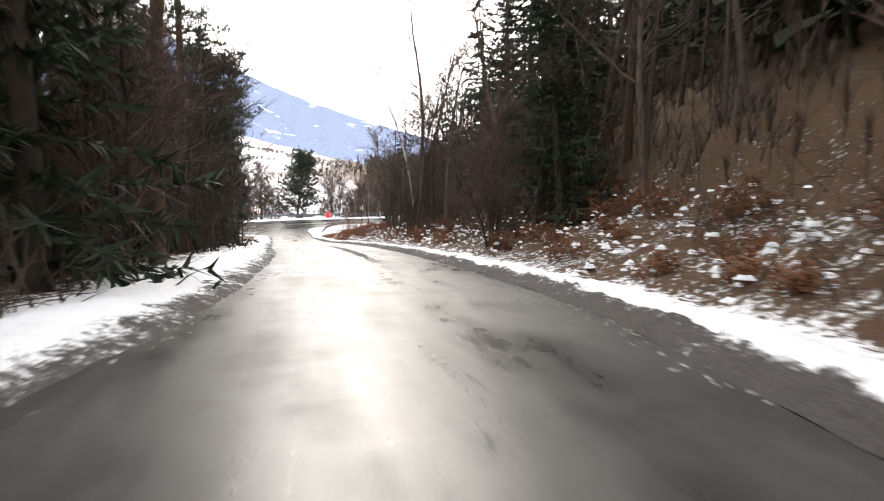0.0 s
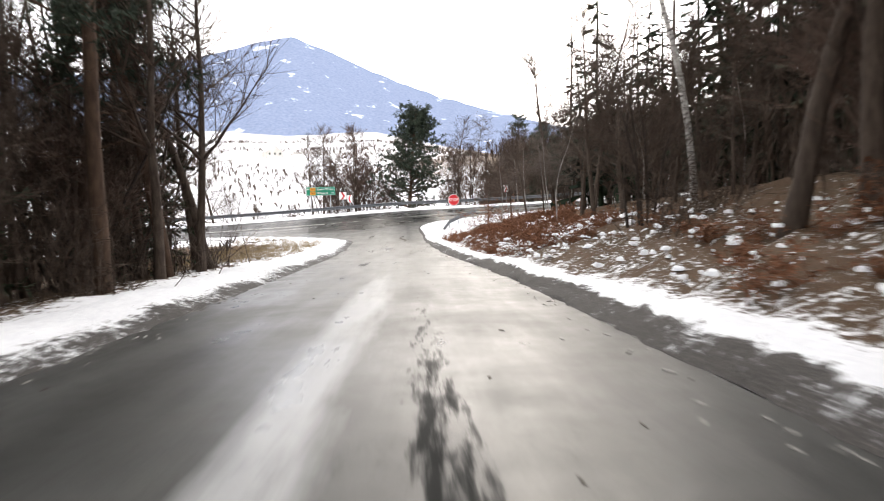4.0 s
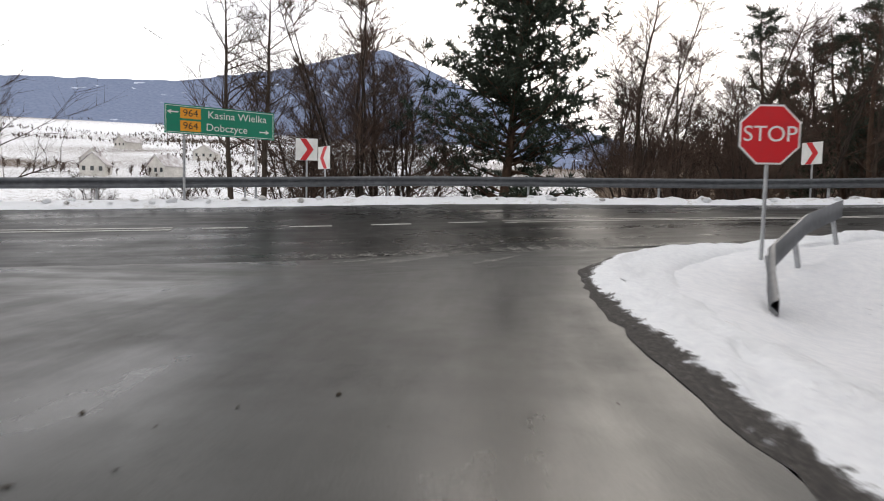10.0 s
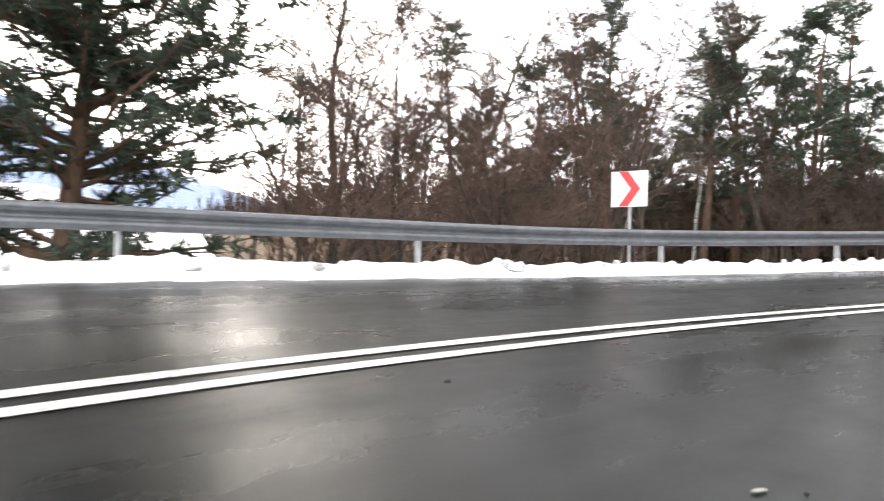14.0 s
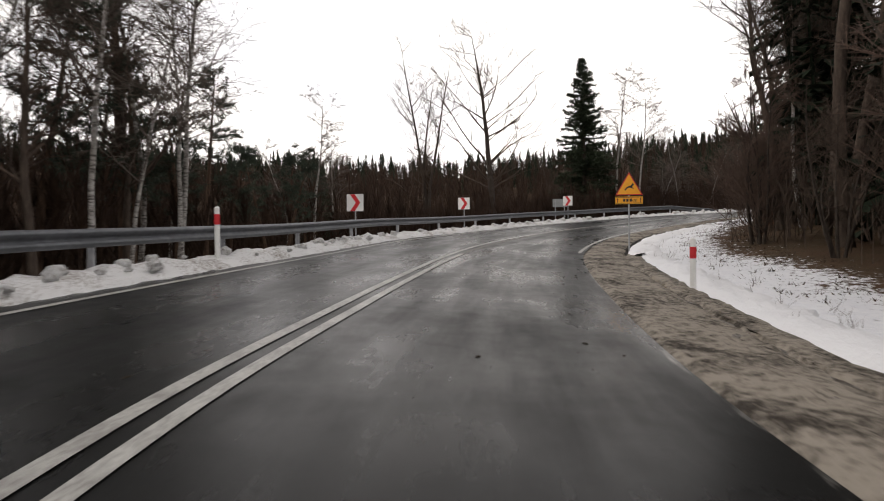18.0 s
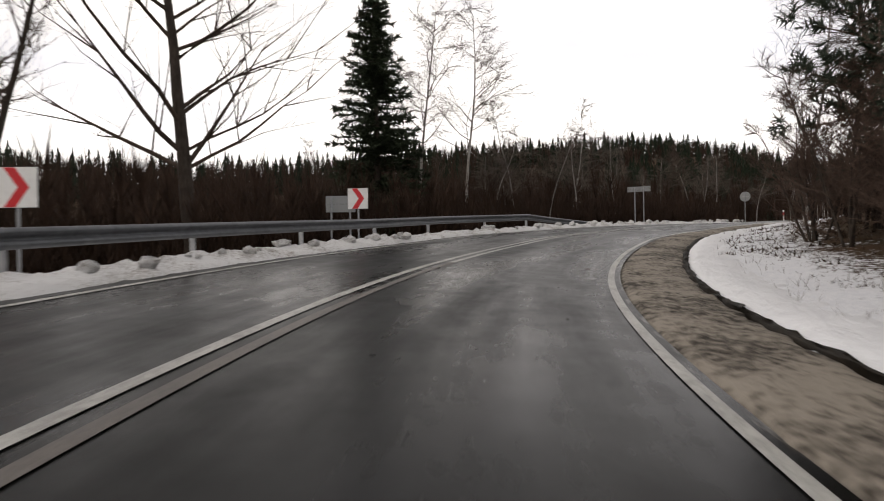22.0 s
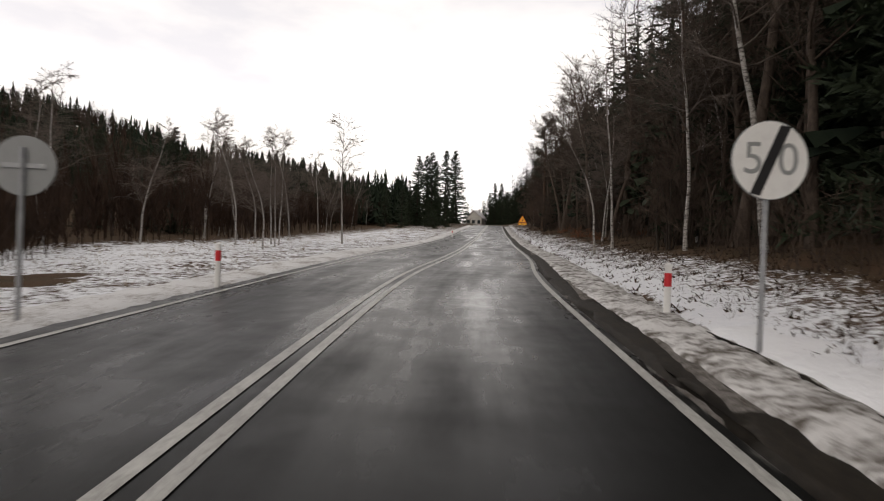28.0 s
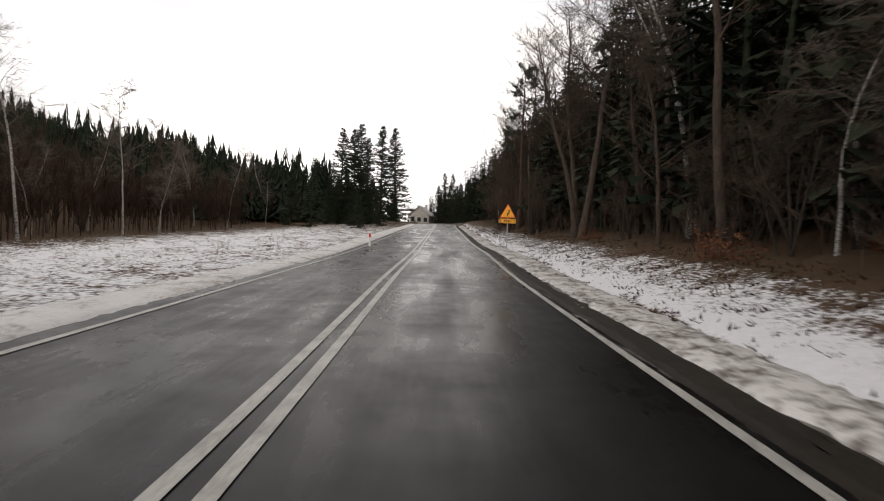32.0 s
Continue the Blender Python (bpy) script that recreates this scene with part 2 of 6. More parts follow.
def paint_mat(name, clean, worn, at):
    m, t, b = node_mat(name)
    n = noise_tex(t, 26.0, 5.0, 0.7)
    n2 = noise_tex(t, 2.0, 4.0, 0.6)
    wear = ramp(t, calc(t, "ADD", calc(t, "MULTIPLY", n, 0.7), calc(t, "MULTIPLY", n2, 0.4)), [(at, (0, 0, 0)), (at + 0.22, (0.85, 0.85, 0.85))])
    t.links.new(mix(t, wear, clean, worn), b.inputs["Base Color"])
    b.inputs["Roughness"].default_value = 0.5
    bump(t, b, n, 0.25, 0.004)
    return m


M_ASPH = asphalt("wet_asphalt", (0.0105, 0.0110, 0.0106), False, (0.30, 0.29, 0.27))
M_SIDE = asphalt("wet_asphalt_snow_and_glare", (0.038, 0.039, 0.037), True, (0.26, 0.25, 0.23))
M_PAINT = paint_mat("road_paint", (0.47, 0.47, 0.44), (0.14, 0.13, 0.12), 0.46)
M_PAINTW = paint_mat("worn_road_paint", (0.13, 0.11, 0.09), (0.04, 0.035, 0.03), 0.40)
M_GROUND = ground_mat()
M_SNOW = snow_mat("ploughed_snow", (0.84, 0.86, 0.89), (0.42, 0.38, 0.33), 0.60)
M_SNOWD = snow_mat("dirty_ploughed_snow", (0.72, 0.72, 0.72), (0.24, 0.21, 0.18), 0.54, 18.0)
M_STEEL = simple("galvanised_steel", (0.09, 0.096, 0.105), (0.155, 0.162, 0.175), 6.0, 0.5, 0.05, 0.003, 0.65)
M_POST = simple("zinc_post", (0.32, 0.33, 0.35), (0.48, 0.49, 0.50), 9.0, 0.5, 0.05, 0.003, 0.5)
M_BARK = simple("dark_bark", (0.030, 0.024, 0.020), (0.085, 0.068, 0.055), 11.0, 0.9, 0.7, 0.03, 0, (1, 1, 0.25), 0.5)
M_BARKP = simple("pine_bark", (0.060, 0.040, 0.030), (0.15, 0.095, 0.065), 9.0, 0.9, 0.7, 0.03, 0, (1, 1, 0.3), 0.5)
M_TWIG = simple("bare_twigs", (0.048, 0.035, 0.028), (0.125, 0.092, 0.071), 5.0, 0.9, 0, 0, 0, None, 0.5)
M_TWIGR = simple("reddish_twigs", (0.075, 0.052, 0.042), (0.165, 0.112, 0.088), 5.0, 0.9, 0, 0, 0, None, 0.4)
M_TWIGB = simple("birch_twigs", (0.10, 0.080, 0.066), (0.19, 0.16, 0.14), 5.0, 0.9, 0, 0, 0, None, 0.4)
M_RUST = simple("dead_bracken", (0.13, 0.058, 0.032), (0.32, 0.145, 0.078), 8.0, 0.9, 0, 0, 0, None, 0.5)
M_NEED = simple("conifer_needles", (0.020, 0.030, 0.018), (0.058, 0.074, 0.042), 3.0, 0.7, 0, 0, 0, None, 0.5)
M_NEEDP = simple("pine_needles", (0.030, 0.044, 0.032), (0.078, 0.098, 0.068), 3.0, 0.7, 0, 0, 0, None, 0.4)


def birch_mat():
    m, t, b = node_mat("birch_bark")
    n = noise_tex(t, 5.0, 5.0, 0.7, stretch=(1, 1, 3.5))
    n2 = noise_tex(t, 1.0, 4.0, 0.6)
    c = ramp(t, n, [(0.40, (0.045, 0.038, 0.034)), (0.50, (0.32, 0.30, 0.28)), (0.75, (0.52, 0.50, 0.47))])
    c = mix(t, ramp(t, n2, [(0.45, (0, 0, 0)), (0.75, (0.7, 0.7, 0.7))]), c, (0.16, 0.13, 0.11))
    t.links.new(c, b.inputs["Base Color"])
    b.inputs["Roughness"].default_value = 0.75
    bump(t, b, n, 0.4, 0.01)
    return m


M_BIRCH = birch_mat()


def plain(name, col, rough=0.45, dirt=0.25, metal=0.0):
    m, t, b = node_mat(name)
    n = noise_tex(t, 6.0, 5.0, 0.65)
    t.links.new(mix(t, ramp(t, n, [(0.45, (0, 0, 0)), (0.8, (dirt, dirt, dirt))]), col, tuple(v * 0.45 + 0.04 for v in col)), b.inputs["Base Color"])
    b.inputs["Roughness"].default_value, b.inputs["Metallic"].default_value = rough, metal
    return m


M_RED = plain("sign_red", (0.60, 0.018, 0.025))
M_WHITE = plain("sign_white", (0.78, 0.78, 0.76))
M_GREEN = plain("sign_green", (0.0, 0.22, 0.13))
M_YEL = plain("sign_yellow", (0.95, 0.42, 0.015))
M_ORG = plain("number_orange", (0.85, 0.36, 0.02))
M_BLACK = plain("sign_black", (0.015, 0.015, 0.016))
M_GREY = plain("sign_back_grey", (0.27, 0.28, 0.28), 0.55)
M_VERGE = snow_mat("gritty_roadside_slush", (0.31, 0.275, 0.23), (0.038, 0.031, 0.024), 0.49, 9.0)
M_WOODF = simple("hillside_wood", (0.022, 0.014, 0.010), (0.070, 0.043, 0.030), 1.2, 0.95, 0, 0)
M_CONF = simple("hillside_and_shaded_conifers", (0.008, 0.014, 0.009), (0.026, 0.036, 0.020), 1.0, 0.95, 0, 0)
M_BARKW = simple("grey_brown_bark", (0.045, 0.033, 0.026), (0.13, 0.10, 0.08), 11.0, 0.9, 0.7, 0.03, 0, (1, 1, 0.25), 0.5)


def bank_mat():
    """Ploughed snow whose foot is churned with black road grit."""
    m, t, b = node_mat("snow_with_road_grit")
    n = noise_tex(t, 9.0, 6.0, 0.75)
    n2 = noise_tex(t, 1.3, 4.0, 0.6)
    g = noise_tex(t, 30.0, 3.0, 0.7)
    c = ramp(t, n, [(0.3, (0.70, 0.72, 0.76)), (0.7, (0.84, 0.86, 0.88))])
    grit = ramp(t, g, [(0.3, (0.012, 0.011, 0.010)), (0.55, (0.040, 0.035, 0.031)), (0.8, (0.13, 0.12, 0.105))])
    k = calc(t, "ADD", attr(t, "dirt"), calc(t, "ADD", calc(t, "MULTIPLY", calc(t, "SUBTRACT", n, 0.5), 2.2), calc(t, "MULTIPLY", calc(t, "SUBTRACT", n2, 0.5), 1.2)))
    t.links.new(mix(t, ramp(t, k, [(0.34, (0, 0, 0)), (0.46, (0.75, 0.75, 0.75)), (0.60, (0.97, 0.97, 0.97))]), c, grit), b.inputs["Base Color"])
    b.inputs["Roughness"].default_value = 0.8
    b.inputs["Specular IOR Level"].default_value = 0.12
    bump(t, b, n, 0.8, 0.05)
    return m


M_BANK = bank_mat()
M_LATE = snow_mat("grey_roadside_snow", (0.64, 0.63, 0.62), (0.11, 0.095, 0.08), 0.50, 6.0)
M_DITCH = simple("soaked_earth", (0.010, 0.008, 0.006), (0.035, 0.028, 0.020), 14.0, 0.7, 0.5, 0.02)
M_SNOWC = snow_mat("verge_snow", (0.80, 0.81, 0.83), (0.20, 0.16, 0.12), 0.74, 7.0)
M_SLUSH = simple("grey_slush", (0.15, 0.145, 0.135), (0.40, 0.39, 0.37), 22.0, 0.55, 0.5, 0.01)
M_LITTER = simple("dead_leaves", (0.022, 0.014, 0.009), (0.075, 0.045, 0.026), 9.0, 0.9, 0, 0)
M_STRAW = simple("dead_grass", (0.14, 0.10, 0.055), (0.36, 0.28, 0.16), 4.0, 0.9, 0, 0)
M_DEBRIS = simple("road_debris", (0.02, 0.016, 0.012), (0.07, 0.055, 0.04), 12.0, 0.9, 0, 0)
M_PLASTER = simple("house_plaster", (0.45, 0.43, 0.40), (0.66, 0.64, 0.60), 1.5, 0.9, 0.1, 0.01)
M_ROOFS = simple("snowy_roof", (0.30, 0.26, 0.25), (0.78, 0.79, 0.82), 0.6, 0.9, 0.1, 0.02)
M_GLASSD = plain("dark_window", (0.03, 0.035, 0.04), 0.15, 0.1)

# ---- helpers for building ----
def part(name, bm, material, parent, label=""):
    me = bpy.data.meshes.new(name)
    bm.to_mesh(me)
    bm.free()
    return link_part(name, me, material, parent, label)


def link_part(name, me, material, parent, label=""):
    if not me.materials:
        me.materials.append(material)
    ob = new(name, me)
    if parent is not None:
        ob.parent = parent
    if label:
        tagged(ob, label)
    return ob


def mesh_from(name, verts, faces, material=None, smooth=False):
    me = bpy.data.meshes.new(name)
    me.from_pydata(verts, [], faces)
    if material:
        me.materials.append(material)
    if smooth:
        me.polygons.foreach_set("use_smooth", [True] * len(me.polygons))
    me.update()
    return me


def set_attr(me, name, values):
    a = me.attributes.new(name, "FLOAT", "POINT")
    a.data.foreach_set("value", np.asarray(values, dtype=np.float32))


def smooth_curve(pts, step=0.5):
    """A Catmull-Rom curve through pts (any number of columns), resampled at about even steps in plan."""
    p = np.array(pts, float)
    p = np.vstack([2 * p[0] - p[1], p, 2 * p[-1] - p[-2]])
    out = []
    for i in range(1, len(p) - 2):
        n = max(2, int(np.hypot(*(p[i + 1, :2] - p[i, :2])) / step))
        for u in np.arange(n) / n:
            out.append(0.5 * (2 * p[i] + (p[i + 1] - p[i - 1]) * u + (2 * p[i - 1] - 5 * p[i] + 4 * p[i + 1] - p[i + 2]) * u * u
                              + (3 * p[i] - p[i - 1] - 3 * p[i + 1] + p[i + 2]) * u ** 3))
    out.append(p[-2])
    return np.array(out)


# ---- plan ----
MAIN_PTS = [
    (-75.00, -14.00, 0.50, 0.050),
    (-55.00, 7.00, 0.69, 0.060),
    (-39.99, 18.49, 0.81, 0.071),
    (-26.98, 27.17, 0.87, 0.081),
    (-15.93, 33.06, 0.92, 0.108),
    (-7.23, 36.72, 1.15, 0.130),
    (-1.97, 38.52, 1.38, 0.130),
    (2.52, 39.14, 1.56, 0.108),
    (7.50, 39.31, 1.73, 0.091),
    (16.46, 37.58, 2.23, 0.056),
    (21.86, 35.89, 2.41, 0.063),
    (30.60, 32.48, 2.76, 0.052),
    (37.17, 29.24, 3.08, 0.063),
    (43.68, 24.69, 3.46, 0.053),
    (49.53, 19.08, 3.89, 0.058),
    (54.34, 12.67, 4.37, 0.048),
    (57.64, 6.40, 4.81, 0.045),
    (61.43, -6.37, 5.44, 0.030),
    (63.53, -26.22, 6.13, -0.025),
    (63.75, -40.26, 6.60, 0.002),
    (64.24, -53.54, 6.91, -0.008),
    (64.85, -66.99, 7.32, -0.019),
    (65.26, -79.99, 7.80, -0.026),
    (65.92, -96.00, 8.44, -0.007),
    (67.14, -129.00, 10.03, -0.003),
    (68.00, -152.00, 11.10, 0.000),
    (69.30, -180.00, 12.50, 0.000),
    (74.50, -230.00, 13.20, 0.000),
    (86.00, -285.00, 11.80, 0.000),
    (104.00, -340.00, 10.00, 0.000),
]
SIDE_PTS = [(-75.0, -8.70, -3.33, 5.17), (-58.0, -5.10, 0.25, 4.49), (-50.0, -3.55, 1.75, 4.15), (-40.0, -3.05, 2.10, 3.72), (-30.0, -3.05, 2.35, 3.19), (-20.0, -3.55, 2.35, 2.62), (-8.0, -3.85, 2.05, 1.89), (0.0, -4.10, 1.55, 1.40), (8.0, -4.36, 0.98, 0.92), (15.0, -4.55, 0.45, 0.68), (21.5, -4.90, 0.0, 0.53)]
# kerb lines of the mouth, from the side road to the main road
MOUTH_L = [(-4.9, 21.5), (-5.45, 22.9), (-7.8, 25.2), (-12.0, 28.0), (-17.5, 29.0)]
MOUTH_R = [(0.0, 21.5), (-0.05, 24.5), (-0.28, 27.4), (-0.40, 29.8), (-0.1, 32.0), (1.5, 34.2), (4.5, 35.3), (9.0, 35.2)]
JUNC_S, GAP_S, RAIL_END = 92.0, 84.8, 82.6

# x, y, height and bank of the main road's centre line ----
MAIN = smooth_curve(MAIN_PTS)
for _ in range(12):
    MAIN[1:-1] = 0.25 * MAIN[:-2] + 0.5 * MAIN[1:-1] + 0.25 * MAIN[2:]
tan = np.gradient(MAIN[:, :2], axis=0)
tan /= np.linalg.norm(tan, axis=1, keepdims=True)
NORM = np.stack([-tan[:, 1], tan[:, 0]], 1)
STA = np.concatenate([[0], np.cumsum(np.hypot(*np.diff(MAIN[:, :2], axis=0).T))])
# side road: y, left edge, right edge, height
SIDE = smooth_curve([(y, l, r, z) for y, l, r, z in SIDE_PTS], 1.0)
HALF = 3.65


def fan_rows():
    """The mouth of the side road: a sheet between the two kerb lines that ends on the main road's edge."""
    lb, rb = smooth_curve(MOUTH_L, 0.25), smooth_curve(MOUTH_R, 0.25)
    us, vs = np.linspace(0, 1, 25), np.linspace(0, 1, 22)
    def along(c, v):
        s = np.concatenate([[0], np.cumsum(np.hypot(*np.diff(c, axis=0).T))])
        return np.array([np.interp(v * s[-1], s, c[:, k]) for k in (0, 1)])
    early = STA < JUNC_S + 25
    iw = int(np.argmin(np.hypot(MAIN[:, 0] - NORM[:, 0] * HALF - lb[-1, 0], MAIN[:, 1] - NORM[:, 1] * HALF - lb[-1, 1])))
    ie = int(np.argmin(np.hypot(MAIN[:, 0] - NORM[:, 0] * HALF - rb[-1, 0], MAIN[:, 1] - NORM[:, 1] * HALF - rb[-1, 1])))
    f = iw + (ie - iw) * us
    edge = np.stack([np.interp(f, np.arange(len(MAIN)), MAIN[:, k] - (NORM[:, k] * HALF if k < 2 else MAIN[:, 3] * HALF)) for k in (0, 1, 2)], 1)
    z0 = SIDE[-1, 3]
    rows = []
    for v in vs:
        a, b = along(lb, v), along(rb, v)
        row = []
        for j, u in enumerate(us):
            p = a * (1 - u) + b * u
            q = lb[-1] * (1 - u) + rb[-1] * u
            w = v ** 1.5
            xy = p + w * (edge[j, :2] - q)
            row.append((xy[0], xy[1], z0 + (edge[j, 2] - z0) * v ** 1.5 + 0.03 * (1 - abs(2 * u - 1)) * (1 - v)))
        rows.append(row)
    return rows


FAN = fan_rows()
FAN_P = np.array(FAN).reshape(-1, 3)


def main_at(x, y):
    """Signed distance to the left of the main road's centre line, and the index of the nearest station."""
    x, y = np.atleast_1d(np.asarray(x, float)), np.atleast_1d(np.asarray(y, float))
    best = np.empty(len(x), int)
    for a in range(0, len(x), 4000):
        d2 = (x[a:a + 4000, None] - MAIN[None, :, 0]) ** 2 + (y[a:a + 4000, None] - MAIN[None, :, 1]) ** 2
        best[a:a + 4000] = d2.argmin(1)
    v = np.stack([x - MAIN[best, 0], y - MAIN[best, 1]], 1)
    d = np.hypot(v[:, 0], v[:, 1]) * np.sign((v * NORM[best]).sum(1) + 1e-9)
    return d, best


def wave(x, y, f, s):
    return (np.sin(x * f + s) * np.cos(y * f * 1.13 - s * 1.7) + 0.5 * np.sin(x * f * 2.3 - y * f * 1.9 + s * 3.1)) / 1.5


def ground_z(x, y):
    """Height of the land, and how much snow and road grit lies on it."""
    x, y = np.atleast_1d(np.asarray(x, float)), np.atleast_1d(np.asarray(y, float))
    d, i = main_at(x, y)
    zc, bk = MAIN[i, 2], MAIN[i, 3]
    rz = zc + bk * np.clip(d, -12, 4.6)
    bumps = 0.10 * wave(x, y, 1.3, 0.4) + 0.05 * wave(x, y, 3.1, 2.0)
    # outside of the bend: shoulder, then the slope down to the valley
    o = np.clip(d - 4.8, 0, None)
    fall = np.interp(STA[i], [0, JUNC_S, JUNC_S + 30, JUNC_S + 75, JUNC_S + 100, 999], [0.16, 0.16, 0.20, 0.14, 0.05, 0.03])
    zo = rz - 2.6 * (1 - np.exp(-o * fall / 2.2)) * np.clip(fall / 0.14, 0.2, 1.2) + bumps * np.clip(o / 2, 0, 1)
    # inside of the bend: verge, ditch, bank
    n = np.clip(-d - HALF, 0, None)
    n = n - np.interp(STA[i], [JUNC_S + 28, JUNC_S + 45], [0.45, 0.0]) * np.clip(n / 0.8, 0, 1)
    ditch = 0.26 * np.exp(-((n - 1.30) / 0.30) ** 2)
    rise = np.interp(STA[i], [0, JUNC_S + 20, JUNC_S + 60, JUNC_S + 100, 999], [0.08, 0.09, 0.12, 0.17, 0.20])
    zi = rz - ditch + 0.03 * np.clip(n, 0, 1) + rise * np.clip(n - 1.9, 0, 9) + np.interp(STA[i], [0, JUNC_S + 40, JUNC_S + 80, 999], [0.05, 0.05, 0.22, 0.22]) * np.clip(n - 11, 0, 40) + bumps * np.clip((n - 1.2) / 3, 0, 1)
    z = np.where(d > 0, zo, zi)
    cover = np.where(d > 0, np.interp(o, [0, 1.5, 6, 20], [0.75, 0.55, 0.40, 0.62]), np.interp(n, [0, 1.0, 1.12, 1.45, 1.6, 3.6, 5.4, 12], [0.6, 0.5, 0.02, 0.05, 0.84, 0.64, 0.28, 0.14]))
    late = np.clip((STA[i] - JUNC_S - 82) / 12, 0, 1)
    cover = np.where(d < 0, cover - 0.16 * late * np.clip(n - 1.8, 0, 1) + 0.16 * late * np.clip(1 - np.abs(n - 4.8) / 1.6, 0, 1), cover)
    cover = np.where(d > 0, cover * (1 - late) + late * np.interp(o, [0, 9, 16, 22], [0.52, 0.60, 0.35, 0.2]), cover)
    grit = np.where(d > 0, np.interp(d, [3.0, 3.4, 4.6], [0.7, 0.25, 0.0]), np.interp(n, [0, 1.0, 1.25], [0.85, 0.8, 0.0]))
    # side road
    sy = np.clip(y, SIDE[0, 0], SIDE[-1, 0])
    left, right, sz = (np.interp(sy, SIDE[:, 0], SIDE[:, k]) for k in (1, 2, 3))
    out_l, out_r = np.clip(left - x, 0, None), np.clip(x - right, 0, None)
    off = np.maximum(out_l, out_r)
    zs = sz - 0.0 * off
    zs_l = zs + 0.10 * np.clip(out_l / 1.0, 0, 1) - 0.10 * np.clip(out_l - 2.5, 0, 10) + bumps * np.clip((out_l - 0.5) / 2, 0, 1)
    zs_r = zs + 0.10 * np.clip(out_r / 0.8, 0, 1) + np.interp(y, [-60, 0, 12, 24, 28], [0.34, 0.30, 0.22, 0.08, 0.03]) * np.clip(out_r - 1.6, 0, 7) + (bumps * 1.6 + 0.10 * wave(x, y, 2.6, 1.1)) * np.clip((out_r - 0.8) / 2, 0, 1)
    zside = np.where(out_l > 0, zs_l, np.where(out_r > 0, zs_r, zs))
    cs = np.where(out_l > 0, np.interp(out_l, [0, 1.5, 2.6, 6], [0.95, 0.9, 0.46, 0.3]) + 0.16 * np.clip((y - 3) / 4, 0, 1) * np.clip(out_l - 1.5, 0, 1), np.interp(out_r, [0, 1.0, 1.4, 2.0, 8, 12], [0.95, 0.9, 0.52, 0.40, 0.34, 0.2]) + 0.10 * np.clip((y - 3) / 4, 0, 1) * (out_r > 1.8) * (out_r < 9) )
    yend = SIDE[-1, 0]
    w_side = np.clip(1 - (off - 3) / 9, 0, 1) * np.clip((yend + 9 - y) / 7, 0, 1) * np.clip((-d - HALF - 0.2) / 3.5, 0, 1)
    w_side = np.where(y < 12, np.clip(1 - (off - 6) / 14, 0, 1) * np.clip((-d - 9) / 6, 0, 1), w_side)
    z = z * (1 - w_side) + zside * w_side
    cover = cover * (1 - w_side) + cs * w_side
    grit = grit * (1 - np.clip(w_side * 1.5, 0, 1)) + w_side * np.interp(off, [0, 0.35, 0.6], [0.6, 0.3, 0])
    on_side = (off < 0.35) & (y < yend + 0.2) & (d < 0)
    z = np.where((np.abs(d) < HALF + 0.25) | on_side, np.minimum(z, rz) * 0 + np.where(on_side & (np.abs(d) > HALF), z, rz) - 0.12, z)
    near = (np.abs(x + 4) < 22) & (np.abs(y - 29) < 12)
    if near.any():
        k = np.where(near)[0]
        d2 = (x[k, None] - FAN_P[None, :, 0]) ** 2 + (y[k, None] - FAN_P[None, :, 1]) ** 2
        j = d2.argmin(1)
        dist = np.sqrt(d2[np.arange(len(k)), j])
        inside = dist < 0.75
        fz = FAN_P[j, 2]
        blend = np.clip((dist - 2.0) / 5, 0, 1)
        road = (np.abs(d[k]) < HALF + 0.2) | on_side[k]
        z[k] = np.where(road, z[k], np.where(inside, np.minimum(fz - 0.10 * np.clip((1.0 - dist) / 0.4, 0, 1) , fz), (fz + 0.06 - 0.22 * np.clip(dist - 1.0, 0, 3) * np.clip((34 - y[k]) / 4, 0, 1) * (x[k] > 0) + 0.10 * wave(x[k], y[k], 1.3, 0.4) * np.clip(dist - 1, 0, 1)) * (1 - blend) + z[k] * blend))
        cover[k] = np.where((dist < 4) & ((y[k] > 23) | (x[k] < -3)), np.maximum(cover[k], np.interp(dist, [0, 3, 4], [0.95, 0.85, 0.5])), cover[k])
        grit[k] = np.where(dist < 1.0, 0.35, np.where(dist < 6, grit[k] * np.clip((dist - 1) / 4, 0, 1), grit[k]))
    # far land: valley with snow fields to the north-west, wooded hills beyond
    r = np.hypot(x - 20, y - 10)
    far = np.clip((r - 120) / 160, 0, 1)
    ang = np.degrees(np.arctan2(x - 0, y - 10))
    nw = np.clip((18 - ang) / 22, 0, 1) * np.clip((ang + 120) / 40, 0, 1)
    south = np.clip((-y - 35) / 200, 0, 1)
    wood = (1 - nw) * (np.clip((d - 30) / 90, 0, 1) * (9.5 + 13 * south) + np.clip((d - 100) / 90, 0, 1) * (12 + 10 * south) + 2.0 * wave(x, y, 0.03, 2.0) * np.clip((d - 30) / 60, 0, 1)) * np.where(d > 0, 1, 0)
    wood = wood * np.clip((y + 400) / 120, 0, 1)
    field = nw * (-9 * np.clip((d - 10) / 40, 0, 1) + np.clip((r - 110) / 900, 0, 1) ** 0.9 * (104 + 16 * wave(x, y, 0.006, 1.0))) * np.where(d > 0, 1, 0)
    z = z + wood + field + far * 0.8 * wave(x, y, 0.02, 1.0)
    cover = cover * (1 - far) + far * (nw * (0.56 + 0.55 * wave(x, y, 0.012, 3) * wave(x, y, 0.031, 1)) + (1 - nw) * 0.10)
    thick = (d > 7.5) & (nw < 0.5) & (STA[i] > JUNC_S + 22) & (STA[i] < JUNC_S + 106)
